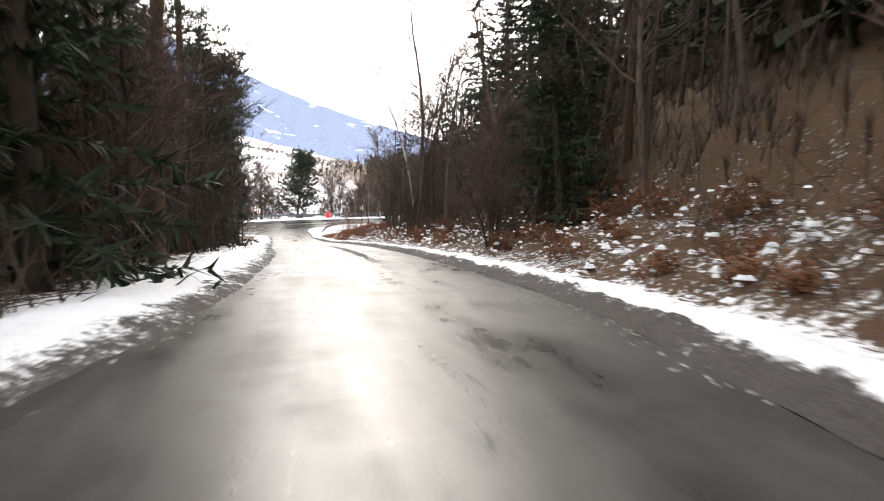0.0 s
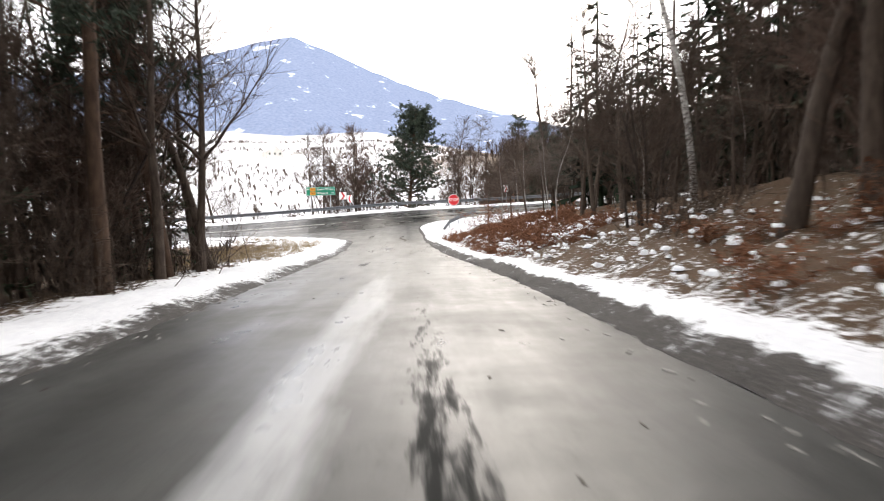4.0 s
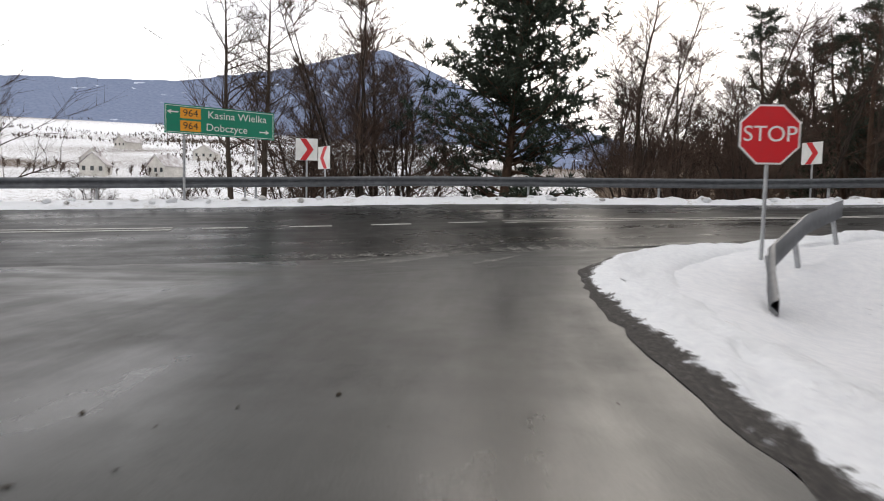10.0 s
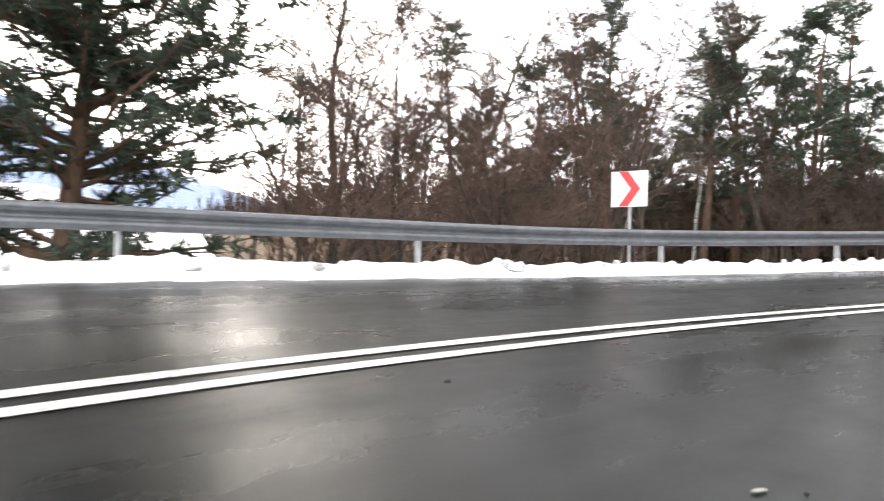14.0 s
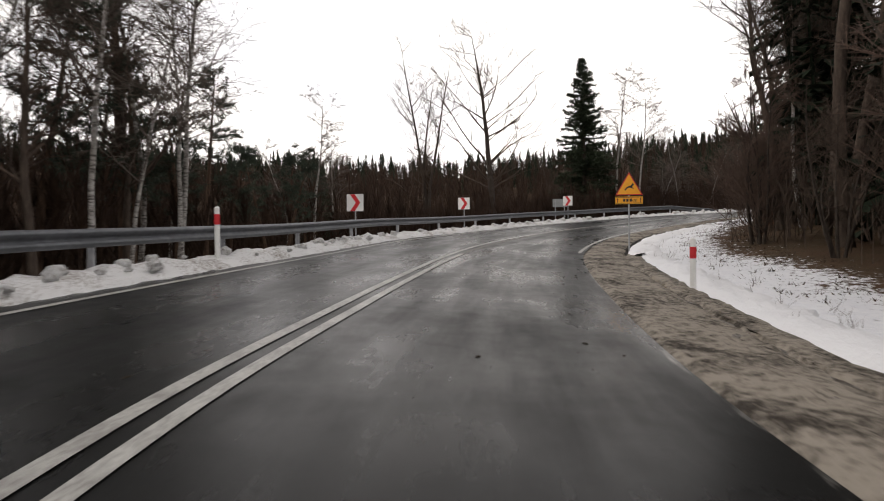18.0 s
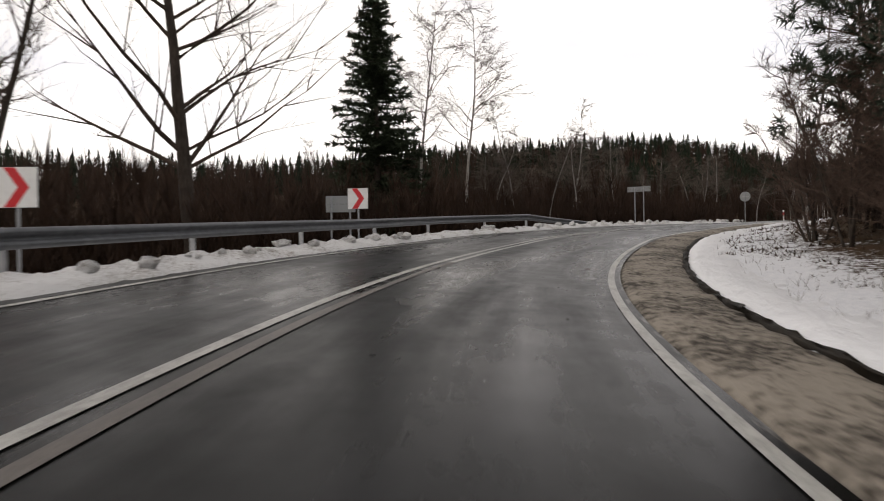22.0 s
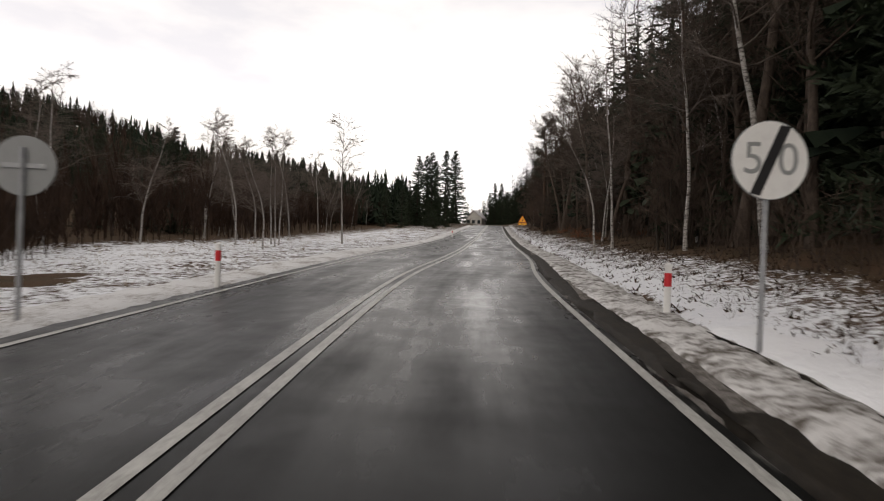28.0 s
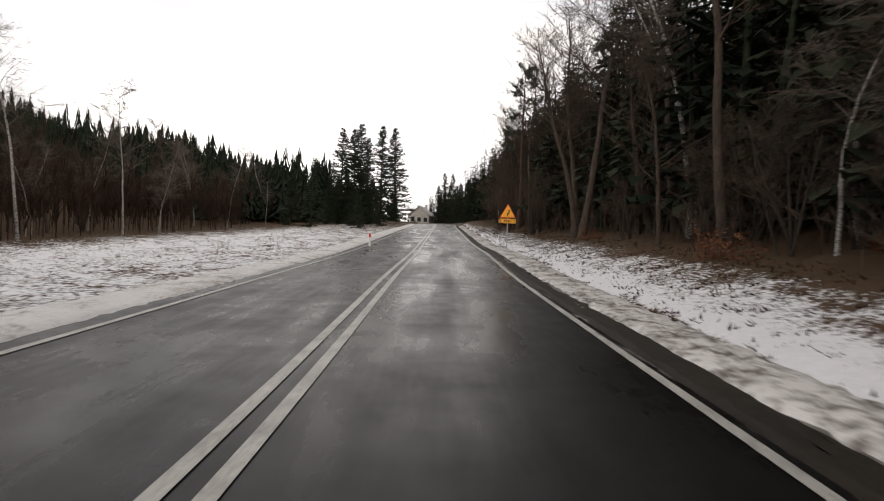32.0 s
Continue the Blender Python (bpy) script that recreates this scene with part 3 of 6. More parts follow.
    cover = np.where(((d > 32) & (nw < 0.5)) | thick, 0.05, cover)
    return z, cover, grit


def build_ground():
    def axis(lo, hi, a, b, fine):
        mid = np.arange(a, b, fine)
        def tail(start, end):
            out, s, v = [], fine * 1.25, start
            while v < end:
                v += s
                s *= 1.22
                out.append(v)
            return np.array(out)
        return np.concatenate([-tail(-a, -lo)[::-1], mid, tail(mid[-1], hi)])
    xs = axis(-2600, 2600, -34, 92, 0.55)
    ys = axis(-2600, 3200, -98, 62, 0.55)
    gx, gy = np.meshgrid(xs, ys)
    z, cover, grit = ground_z(gx.ravel(), gy.ravel())
    nx, ny = len(xs), len(ys)
    idx = np.arange(nx * ny).reshape(ny, nx)
    faces = np.stack([idx[:-1, :-1], idx[:-1, 1:], idx[1:, 1:], idx[1:, :-1]], -1).reshape(-1, 4)
    me = bpy.data.meshes.new("ground")
    me.vertices.add(nx * ny)
    me.vertices.foreach_set("co", np.stack([gx.ravel(), gy.ravel(), z], 1).ravel())
    me.loops.add(faces.size)
    me.loops.foreach_set("vertex_index", faces.ravel())
    me.polygons.add(len(faces))
    me.polygons.foreach_set("loop_start", np.arange(len(faces)) * 4)
    me.polygons.foreach_set("use_smooth", np.ones(len(faces), bool))
    me.update(calc_edges=True)
    set_attr(me, "cover", cover)
    set_attr(me, "grit", grit)
    me.materials.append(M_GROUND)
    return tagged(new("ground", me), "snow-covered ground with leaf litter and dead grass showing through", "ground", kind="structure")


build_ground()


def gz(x, y):
    return float(ground_z(x, y)[0][0])


def strip(name, rows, mat, attrs=None):
    """A sheet through rows of points, all of one length."""
    n = len(rows[0])
    verts = [tuple(p) for row in rows for p in row]
    faces = [(i * n + j, i * n + j + 1, (i + 1) * n + j + 1, (i + 1) * n + j) for i in range(len(rows) - 1) for j in range(n - 1)]
    me = mesh_from(name, verts, faces, mat, True)
    for key, v in (attrs or {}).items():
        set_attr(me, key, v)
    return me


def on_main(i, d, up=0.0):
    return (MAIN[i, 0] + NORM[i, 0] * d, MAIN[i, 1] + NORM[i, 1] * d, MAIN[i, 2] + MAIN[i, 3] * d + up)


def build_roads():
    ds = np.array([-3.65, -3.1, -2.6, -2.15, -1.6, -1.0, -0.55, 0, 0.55, 1.0, 1.6, 2.15, 2.6, 3.1, 3.65])
    track = np.interp(np.abs(ds), [0, 0.65, 1.0, 1.7, 2.45, 2.8, 3.4], [0.6, 0.2, 0.1, 1.0, 0.1, 0.5, 0.8])
    slush = np.interp(np.abs(ds), [0, 0.2, 0.5, 3.0, 3.65], [0.35, 0.2, 0.0, 0.0, 0.6])
    ids = range(0, len(MAIN))
    rows = [[on_main(i, d) for d in ds] for i in ids]
    near_j = [math.exp(-((STA[i] - JUNC_S) / 9.0) ** 2) for i in ids]
    sl = [max(s, 0.50 * w * (1 if -3.6 < d < -2.9 else 0.35 if -3.6 < d < -1.2 else 0)) for w in near_j for d, s in zip(ds, slush)]
    me = strip("road", rows, M_ASPH, {"track": np.tile(track, len(rows)), "across": np.tile(ds, len(rows)), "along": np.repeat(STA, len(ds)), "slush": sl})
    tagged(new("road", me), "wet dark asphalt main road curving to the right", "road", kind="structure")
    # side road, fanning out into the mouth
    rows, tr, ic, sl = [], [], [], []
    us = np.linspace(0, 1, 25)
    for y, l, r, z in SIDE[:-1]:
        rows.append([(l + (r - l) * u, y, z + 0.03 * (1 - abs(2 * u - 1))) for u in us])
    n_side = len(rows)
    rows += FAN
    for k, rw in enumerate(rows):
        for j, u in enumerate(us):
            y = rw[j][1]
            tr.append(max(0.5 * 0.8 * math.exp(-((u - 0.25) / 0.05) ** 2) * float(np.interp(y, [-10, 2], [1, 0.3])), math.exp(-((u - 0.63) / 0.06) ** 4) * float(np.interp(y, [-42, -34, -24, -14, 0], [0.65, 1.0, 1.0, 0.7, 0.3])), 0.4 * math.exp(-((u - 0.80) / 0.05) ** 2)))
            # Middle peak carries the painted sky glare, weaker towards the south end.
            ic.append((1.1 * math.exp(-((u - 0.485) / 0.10) ** 2) + 0.55 * math.exp(-((u - 0.83) / 0.06) ** 2) + 0.4 * math.exp(-((u - 0.2) / 0.05) ** 2)) * float(np.interp(y, [-48, -42, -34, -10, 8, 16], [0.45, 0.6, 0.9, 0.8, 0.25, 0.0])))
            far_in = max(0, k - n_side) / len(FAN)
            sl.append(max(float(np.interp(min(u, 1 - u), [0, 0.05, 0.15], [0.36, 0.28, 0.0])), 0.45 * far_in ** 6 if far_in > 0 else 0))
    me = strip("side_road", rows, M_SIDE, {"track": tr, "ice_glare": ic, "slush": sl, "across": [p[0] if k < n_side + 12 else p[1] for k, rw in enumerate(rows) for p in rw], "along": [p[1] if k < n_side + 12 else p[0] for k, rw in enumerate(rows) for p in rw]})
    tagged(new("side_road", me), "wet side road with trodden snow and slush along its edges", "road", kind="structure")


build_roads()


# ---- road markings ----
def marking(name, i0, i1, d, width, label, parent_kind="structure"):
    rows = [[on_main(i, d - width / 2, 0.010), on_main(i, d + width / 2, 0.010)] for i in range(i0, i1 + 1)]
    return tagged(new(name, strip(name, rows, M_PAINT)), label, "road marking", kind=parent_kind)


def sta(s):
    return int(np.argmin(np.abs(STA - s)))


def dash(s, length, d=0.0, width=0.17):
    rows = []
    for u in np.linspace(0, 1, 4):
        q = s + length * u
        f = np.interp(q, STA, np.arange(len(STA)))
        i = min(int(f), len(STA) - 2)
        a = f - i
        rows.append([tuple(np.array(on_main(i, d + e, 0.010)) * (1 - a) + np.array(on_main(i + 1, d + e, 0.010)) * a) for e in (-width / 2, width / 2)])
    return tagged(new("centre_dash", strip("centre_dash", rows, M_PAINT)), "worn white dash of the centre line", "road marking", "centre line dashes", "structure")


S_SOLID = JUNC_S - 0.34
S_GAP = S_SOLID + GAP_S
marking("centre_line", sta(S_SOLID + 0.2), sta(S_GAP), 0.14, 0.13, "worn white double centre line")
for s0, s1, pm, lb in ((S_SOLID, JUNC_S + 35, M_PAINT, "worn white double centre line"), (JUNC_S + 35, JUNC_S + 57, M_PAINTW, "nearly worn away brownish centre line"), (JUNC_S + 57, S_GAP, M_PAINT, "worn white double centre line")):
    ln = marking("centre_line", sta(s0), sta(s1), -0.14, 0.13, lb)
    ln.data.materials[0] = pm
for dd in (-0.14, 0.14):
    marking("centre_line", sta(S_GAP + 2.5), len(MAIN) - 1, dd, 0.125, "white double centre line")
    marking("centre_line", 0, sta(S_SOLID - 7.9), dd, 0.13, "worn white double centre line")
rows_ = [[on_main(sta(S_GAP + q), e, 0.010) for e in (-0.19, 0.19)] for q in (0.9, 1.9)]
tagged(new("centre_block", strip("centre_block", rows_, M_PAINT)), "short wide white block in the centre line", "road marking", kind="structure")
for k in range(4):
    dash(S_SOLID - 1.43 - 1.95 * k, 1.0, 0.0, 0.14)
marking("edge_line", sta(JUNC_S + 38), len(MAIN) - 1, -3.49, 0.115, "white edge line along the verge")
marking("edge_line", sta(JUNC_S + 15), sta(S_GAP - 5), 3.13, 0.11, "white edge line along the snow bank")
for k in range(4):
    dash(S_GAP - 4.0 + 2.2 * k, 1.2, 3.13, 0.11)
marking("edge_line", sta(S_GAP + 4.6), len(MAIN) - 1, 3.13, 0.115, "white edge line along the field")


# ---- trees ----
class Build:
    def __init__(self):
        self.v, self.f = [], []

    def tube(self, pts, radii, sides):
        base = len(self.v)
        n = len(pts)
        for k, (p, r) in enumerate(zip(pts, radii)):
            a = (pts[min(k + 1, n - 1)] - pts[max(k - 1, 0)]).normalized()
            u = a.orthogonal().normalized()
            w = a.cross(u)
            for s in range(sides):
                th = 2 * math.pi * s / sides
                self.v.append(tuple(p + (u * math.cos(th) + w * math.sin(th)) * r))
        for k in range(n - 1):
            for s in range(sides):
                a0, a1 = base + k * sides + s, base + k * sides + (s + 1) % sides
                self.f.append((a0, a1, a1 + sides, a0 + sides))

    def tri(self, a, b, c):
        i = len(self.v)
        self.v += [tuple(a), tuple(b), tuple(c)]
        self.f.append((i, i + 1, i + 2))

    def mesh(self, name, mat, smooth=True):
        return mesh_from(name, self.v, self.f, mat, smooth)


def rnd_dir(rng, up=0.0):
    th = rng.uniform(0, 2 * math.pi)
    return Vector((math.cos(th), math.sin(th), up)).normalized()


def wander(rng, p, d, length, n, bend, lift=0.0):
    pts = [p.copy()]
    d = d.normalized()
    for _ in range(n):
        d = (d + Vector((rng.gauss(0, bend), rng.gauss(0, bend), rng.gauss(0, bend) + lift))).normalized()
        p = p + d * (length / n)
        pts.append(p.copy())
    return pts


def thing(name, label, category, group=""):
    return tagged(new(name), label, category, group)


PARK = Matrix.Translation((0, 0, -60))


def bare_tree(rng, name, height, r0, crown_from, limbs, twig_n, spread, lean, m_trunk, m_twig, droop=0.0, multi=1, label="", category="tree", sub=6):
    """A leafless tree: tapered trunks, limbs, branches and a haze of twigs."""
    stems, c = [], Build()
    for stem in range(multi):
        t = Build()
        stems.append(t)
        d0 = Vector((rng.gauss(0, lean), rng.gauss(0, lean), 1))
        p0 = Vector((rng.uniform(-.25, .25), rng.uniform(-.25, .25), -0.4)) * (1 if multi > 1 else 0.0) + Vector((0, 0, -0.3))
        h = height * rng.uniform(0.8, 1.0) if multi > 1 else height
        pts = wander(rng, p0, d0, h, 12, 0.05, 0.02)
        rad = [r0 * ((1 - k / 12) ** 0.85) + 0.012 for k in range(13)]
        rad[0] *= 1.35
        t.tube(pts, rad, 8)
        for _ in range(limbs):
            u = crown_from + (1 - crown_from) * rng.random() ** 0.9
            k = min(int(u * 12), 11)
            p = pts[k].lerp(pts[k + 1], u * 12 - k)
            d = rnd_dir(rng, rng.uniform(0.35, 1.1) if droop == 0 else rng.uniform(0.3, 0.9))
            L = h * spread * (1.2 - u) * rng.uniform(0.65, 1.2) + 0.5
            b = wander(rng, p, d, L, 6, 0.11, 0.05 - droop * 0.25)
            r = max(rad[k] * 0.45 * rng.uniform(0.6, 1), 0.014)
            c.tube(b, [r * (1 - j / 6) + 0.006 for j in range(7)], 4)
            for _ in range(sub):
                j = rng.randint(1, 5)
                d2 = ((b[j + 1] - b[j]).normalized() + rnd_dir(rng, rng.uniform(-0.1, 0.6)) * 0.9).normalized()
                b2 = wander(rng, b[j], d2, L * rng.uniform(0.35, 0.7), 2, 0.16, 0.03 - droop * 0.5)
                c.tube(b2, [max(r * 0.4 * (1 - q / 2), 0.006) for q in range(3)], 3)
                for _ in range(twig_n):
                    q = rng.randint(0, 1)
                    d3 = ((b2[q + 1] - b2[q]).normalized() + rnd_dir(rng, rng.uniform(-0.4, 0.6) - droop) * 0.9).normalized()
                    o = b2[q].lerp(b2[q + 1], rng.random())
                    tip = o + d3 * (L * rng.uniform(0.16, 0.40) + 0.12) + Vector((0, 0, -droop * 0.5 * L))
                    w = d3.cross(Vector((rng.gauss(0, 1), rng.gauss(0, 1), rng.gauss(0, 1)))).normalized() * 0.009
                    c.tri(o - w, o + w, tip)
    ob = thing(name, label, category)
    for t in stems:
        link_part("trunk" if multi == 1 else "stem", t.mesh("trunk", m_trunk), m_trunk, ob)
    link_part("crown", c.mesh("crown", m_twig), m_twig, ob)
    return ob


def needles(c, rng, p, d, L, n, size, flat, wide=0.11):
    """A spray of needle tufts along a twig."""
    side = d.cross(Vector((0, 0, 1)))
    side = side.normalized() if side.length > 0.05 else Vector((1, 0, 0))
    up = side.cross(d).normalized()
    for _ in range(n):
        o = p + d * (L * rng.random())
        a = rng.uniform(-1, 1)
        w = (side * a + up * rng.uniform(-flat, flat) + d * rng.uniform(0.1, 0.9)).normalized()
        s = size * rng.uniform(0.6, 1.3)
        e = w.cross(up if rng.random() < 0.6 else side).normalized() * s * wide
        c.tri(o - e, o + e, o + w * s)


def spruce(rng, height, width, name="spruce_tree", label="dark green spruce with drooping branches", dense=1.0, from_z=0.06, step=1.0):
    t, c = Build(), Build()
    pts = wander(rng, Vector((0, 0, -0.3)), Vector((0, 0, 1)), height, 10, 0.012)
    t.tube(pts, [0.016 * height * (1 - k / 10) + 0.01 for k in range(11)], 7)
    z = height * from_z
    while z < height * 0.985:
        u = z / height
        L0 = width * (1 - u) ** 0.8 + 0.15
        for _ in range(int(rng.randint(5, 7))):
            L = L0 * rng.uniform(0.65, 1.12)
            k = min(int(u * 10), 9)
            p = pts[k].lerp(pts[k + 1], u * 10 - k)
            b = wander(rng, p, rnd_dir(rng, 0.25 - 0.6 * (1 - u) * rng.uniform(0.5, 1)), L, 4, 0.07, 0.02)
            c.tube(b, [0.02 * (1 - q / 4) + 0.004 for q in range(5)], 3)
            for q in range(4):
                d = (b[q + 1] - b[q])
                needles(c, rng, b[q], d.normalized(), d.length, int((7 + 3.0 * L) * dense), 0.24 + 0.08 * L0, 0.6)
        z += max(0.2, 0.040 * height * step * (1.05 - 0.5 * u))
    ob = thing(name, label, "tree")
    link_part("trunk", t.mesh("trunk", M_BARK), M_BARK, ob)
    link_part("crown", c.mesh("crown", M_NEED), M_NEED, ob)
    return ob


def pine(rng, height, r0, crown_from, width, name="pine_tree", label="tall pine with a ragged dark crown", clumps=34, dead=10, full=17):
    t, c = Build(), Build()
    pts = wander(rng, Vector((0, 0, -0.3)), Vector((rng.gauss(0, .03), rng.gauss(0, .03), 1)), height, 12, 0.025, 0.01)
    rad = [r0 * (1 - k / 12) ** 0.8 + 0.02 for k in range(13)]
    t.tube(pts, rad, 8)
    for _ in range(dead):
        u = rng.uniform(0.15, crown_from + 0.1)
        k = min(int(u * 12), 11)
        b = wander(rng, pts[k].lerp(pts[k + 1], u * 12 - k), rnd_dir(rng, rng.uniform(-0.2, 0.3)), rng.uniform(0.5, 1.9), 4, 0.12)
        t.tube(b, [0.02, 0.015, 0.011, 0.008, 0.004], 4)
        for _ in range(4):
            q = rng.randint(1, 3)
            t.tube(wander(rng, b[q], rnd_dir(rng, rng.uniform(-0.4, 0.4)), 0.5, 2, 0.2), [0.007, 0.005, 0.003], 3)
    for _ in range(clumps):
        u = crown_from + (1 - crown_from) * rng.random() ** 0.85
        k = min(int(u * 12), 11)
        p = pts[k].lerp(pts[k + 1], u * 12 - k)
        w = width * (1.0 - 0.75 * ((u - crown_from) / (1 - crown_from)) ** 1.5)
        b = wander(rng, p, rnd_dir(rng, rng.uniform(-0.05, 0.5)), w * rng.uniform(0.5, 1.1) + 0.3, 5, 0.15, 0.04)
        c_r = max(rad[k] * 0.3, 0.016)
        t.tube(b, [c_r * (1 - q / 5) + 0.006 for q in range(6)], 4)
        for q in range(1, 6):
            for _ in range(3):
                d = ((b[q] - b[q - 1]).normalized() + rnd_dir(rng, rng.uniform(-0.2, 0.8)) * 0.9).normalized()
                L = rng.uniform(0.25, 0.75)
                needles(c, rng, b[q], d, L, full, 0.27, 1.0, 0.07 if full < 20 else 0.10)
    ob = thing(name, label, "tree")
    link_part("trunk", t.mesh("trunk", M_BARKP), M_BARKP, ob)
    link_part("crown", c.mesh("crown", M_NEEDP), M_NEEDP, ob)
    return ob


def thicket(rng, name, size, stems, mat, label, twig=4, leaves=0):
    c = Build()
    for _ in range(stems):
        p = Vector((rng.gauss(0, size * 0.35), rng.gauss(0, size * 0.35), -0.15))
        b = wander(rng, p, Vector((rng.gauss(0, .35), rng.gauss(0, .35), 1)), size * rng.uniform(0.5, 1.2), 5, 0.12)
        c.tube(b, [0.016, 0.013, 0.010, 0.008, 0.006, 0.003], 3)
        for _ in range(twig):
            q = rng.randint(1, 4)
            tw = wander(rng, b[q], rnd_dir(rng, rng.uniform(0, 1.1)), size * rng.uniform(0.2, 0.5), 3, 0.2)
            c.tube(tw, [0.008, 0.006, 0.005, 0.002], 3)
            for _ in range(leaves):
                o = tw[rng.randint(1, 3)] + Vector((rng.gauss(0, .05), rng.gauss(0, .05), rng.gauss(0, .05)))
                a, e = rnd_dir(rng, rng.uniform(-1, .5)) * rng.uniform(0.07, 0.16), rnd_dir(rng, rng.uniform(-.5, .5)) * 0.04
                c.tri(o - e, o + e, o + a)
    me = c.mesh(name, mat)
    return tagged(new(name, me), label, "bush", kind="stuff")


rng = random.Random(7)
ALDER = [bare_tree(rng, "bare_tree", h, r, cf, 26, 10, 0.33, 0.05, M_BARKW, M_TWIG, label="leafless tree with dark slender trunk and fine twigs")
         for h, r, cf in ((11, 0.13, 0.3), (13, 0.16, 0.4), (9, 0.10, 0.25), (15, 0.17, 0.45))]
BIRCH = [bare_tree(rng, "birch_tree", h, r, cf, 26, 12, 0.30, 0.06, M_BIRCH, M_TWIGB, 0.16, label="leafless birch with pale spotted bark")
         for h, r, cf in ((12, 0.080, 0.4), (14, 0.095, 0.45), (10, 0.065, 0.35))]
SHRUB = [bare_tree(rng, "shrub", h, 0.05, 0.2, 6, 9, 0.38, 0.22, M_BARK, M_TWIG, multi=5, label="leafless many-stemmed shrub with dark twigs", category="bush")
         for h in (5.0, 6.5)]
SPRUCE = [spruce(rng, h, w) for h, w in ((11, 2.2), (14, 2.6), (8, 1.9))]
PINE = [pine(rng, h, r, cf, w) for h, r, cf, w in ((14, 0.19, 0.45, 2.2), (16, 0.21, 0.55, 2.3), (12, 0.16, 0.35, 2.0))]
BRUSH = [thicket(rng, "brush", s, n, M_TWIG, "brown leafless brushwood on the forest edge") for s, n in ((1.6, 26), (2.4, 30))]
RUST = [thicket(rng, "dead_bracken", s, n // 2, M_RUST, "rust-brown dead bracken poking through snow", 5, 5) for s, n in ((0.7, 40), (1.0, 46))]
LIBRARY = ALDER + BIRCH + SHRUB + SPRUCE + PINE + BRUSH + RUST
USED = set()


def plant(kind, x, y, scale=1.0, turn=None, tilt=0.0, sink=0.0, label=""):
    """Stands a tree of the library on the ground: the first of a kind is used itself, the others are copies."""
    z = gz(x, y) - sink
    turn = rng.uniform(0, 360) if turn is None else turn
    m = pose(x, y, z, rng.gauss(0, 1.5) + tilt, rng.gauss(0, 1.5), turn)
    if kind.name in USED:
        ob = copy_thing(kind, m)
    else:
        USED.add(kind.name)
        ob = kind
        ob.matrix_basis = m
    ob.scale = (scale, scale, scale * rng.uniform(0.92, 1.08))
    if label:
        tagged(ob, label)
    return ob


def scatter(n, box, keep, kinds, weights, smin=0.8, smax=1.2, apart=1.2, group=""):
    """Plants trees at random where keep(d, out_left, out_right, x, y) holds."""
    done, tries = [], 0
    x0, y0, x1, y1 = box
    xs = np.array([rng.uniform(x0, x1) for _ in range(n * 30)])
    ys = np.array([rng.uniform(y0, y1) for _ in range(n * 30)])
    d, i = main_at(xs, ys)
    sy = np.clip(ys, SIDE[0, 0], SIDE[-1, 0])
    left, right = np.interp(sy, SIDE[:, 0], SIDE[:, 1]), np.interp(sy, SIDE[:, 0], SIDE[:, 2])
    for k in range(len(xs)):
        if len(done) >= n:
            break
        if not keep(d[k], left[k] - xs[k], xs[k] - right[k], xs[k], ys[k]):
            continue
        if any((xs[k] - a) ** 2 + (ys[k] - b) ** 2 < apart * apart for a, b in done):
            continue
        done.append((xs[k], ys[k]))
        ob = plant(rng.choices(kinds, weights)[0], xs[k], ys[k], rng.uniform(smin, smax))
        if group:
            ob["group"] = group


BIGPINE = pine(rng, 11.5, 0.2, 0.06, 4.7, label="broad bushy pine with branches down to the ground", clumps=190, dead=2, full=20)
SIDEPINE = pine(rng, 15, 0.22, 0.10, 3.6, label="tall dense pine at the wood edge with long branches", clumps=190, dead=4, full=26)
ASH = bare_tree(rng, "ash_tree", 18.5, 0.30, 0.22, 34, 9, 0.50, 0.02, M_BARK, M_TWIG, label="tall bare ash tree with spreading upswept limbs")
POPLAR = bare_tree(rng, "poplar_tree", 17.5, 0.15, 0.2, 22, 7, 0.24, 0.05, M_BARK, M_TWIG, multi=3, label="tall bare poplar with several upright stems")
CLUMP = [bare_tree(rng, "alder_clump", h, 0.06, 0.12, 9, 17, 0.34, 0.15, M_BARK, M_TWIGR, multi=6, label="dense leafless alder clump with reddish twigs", category="tree") for h in (8.0, 9.5)]



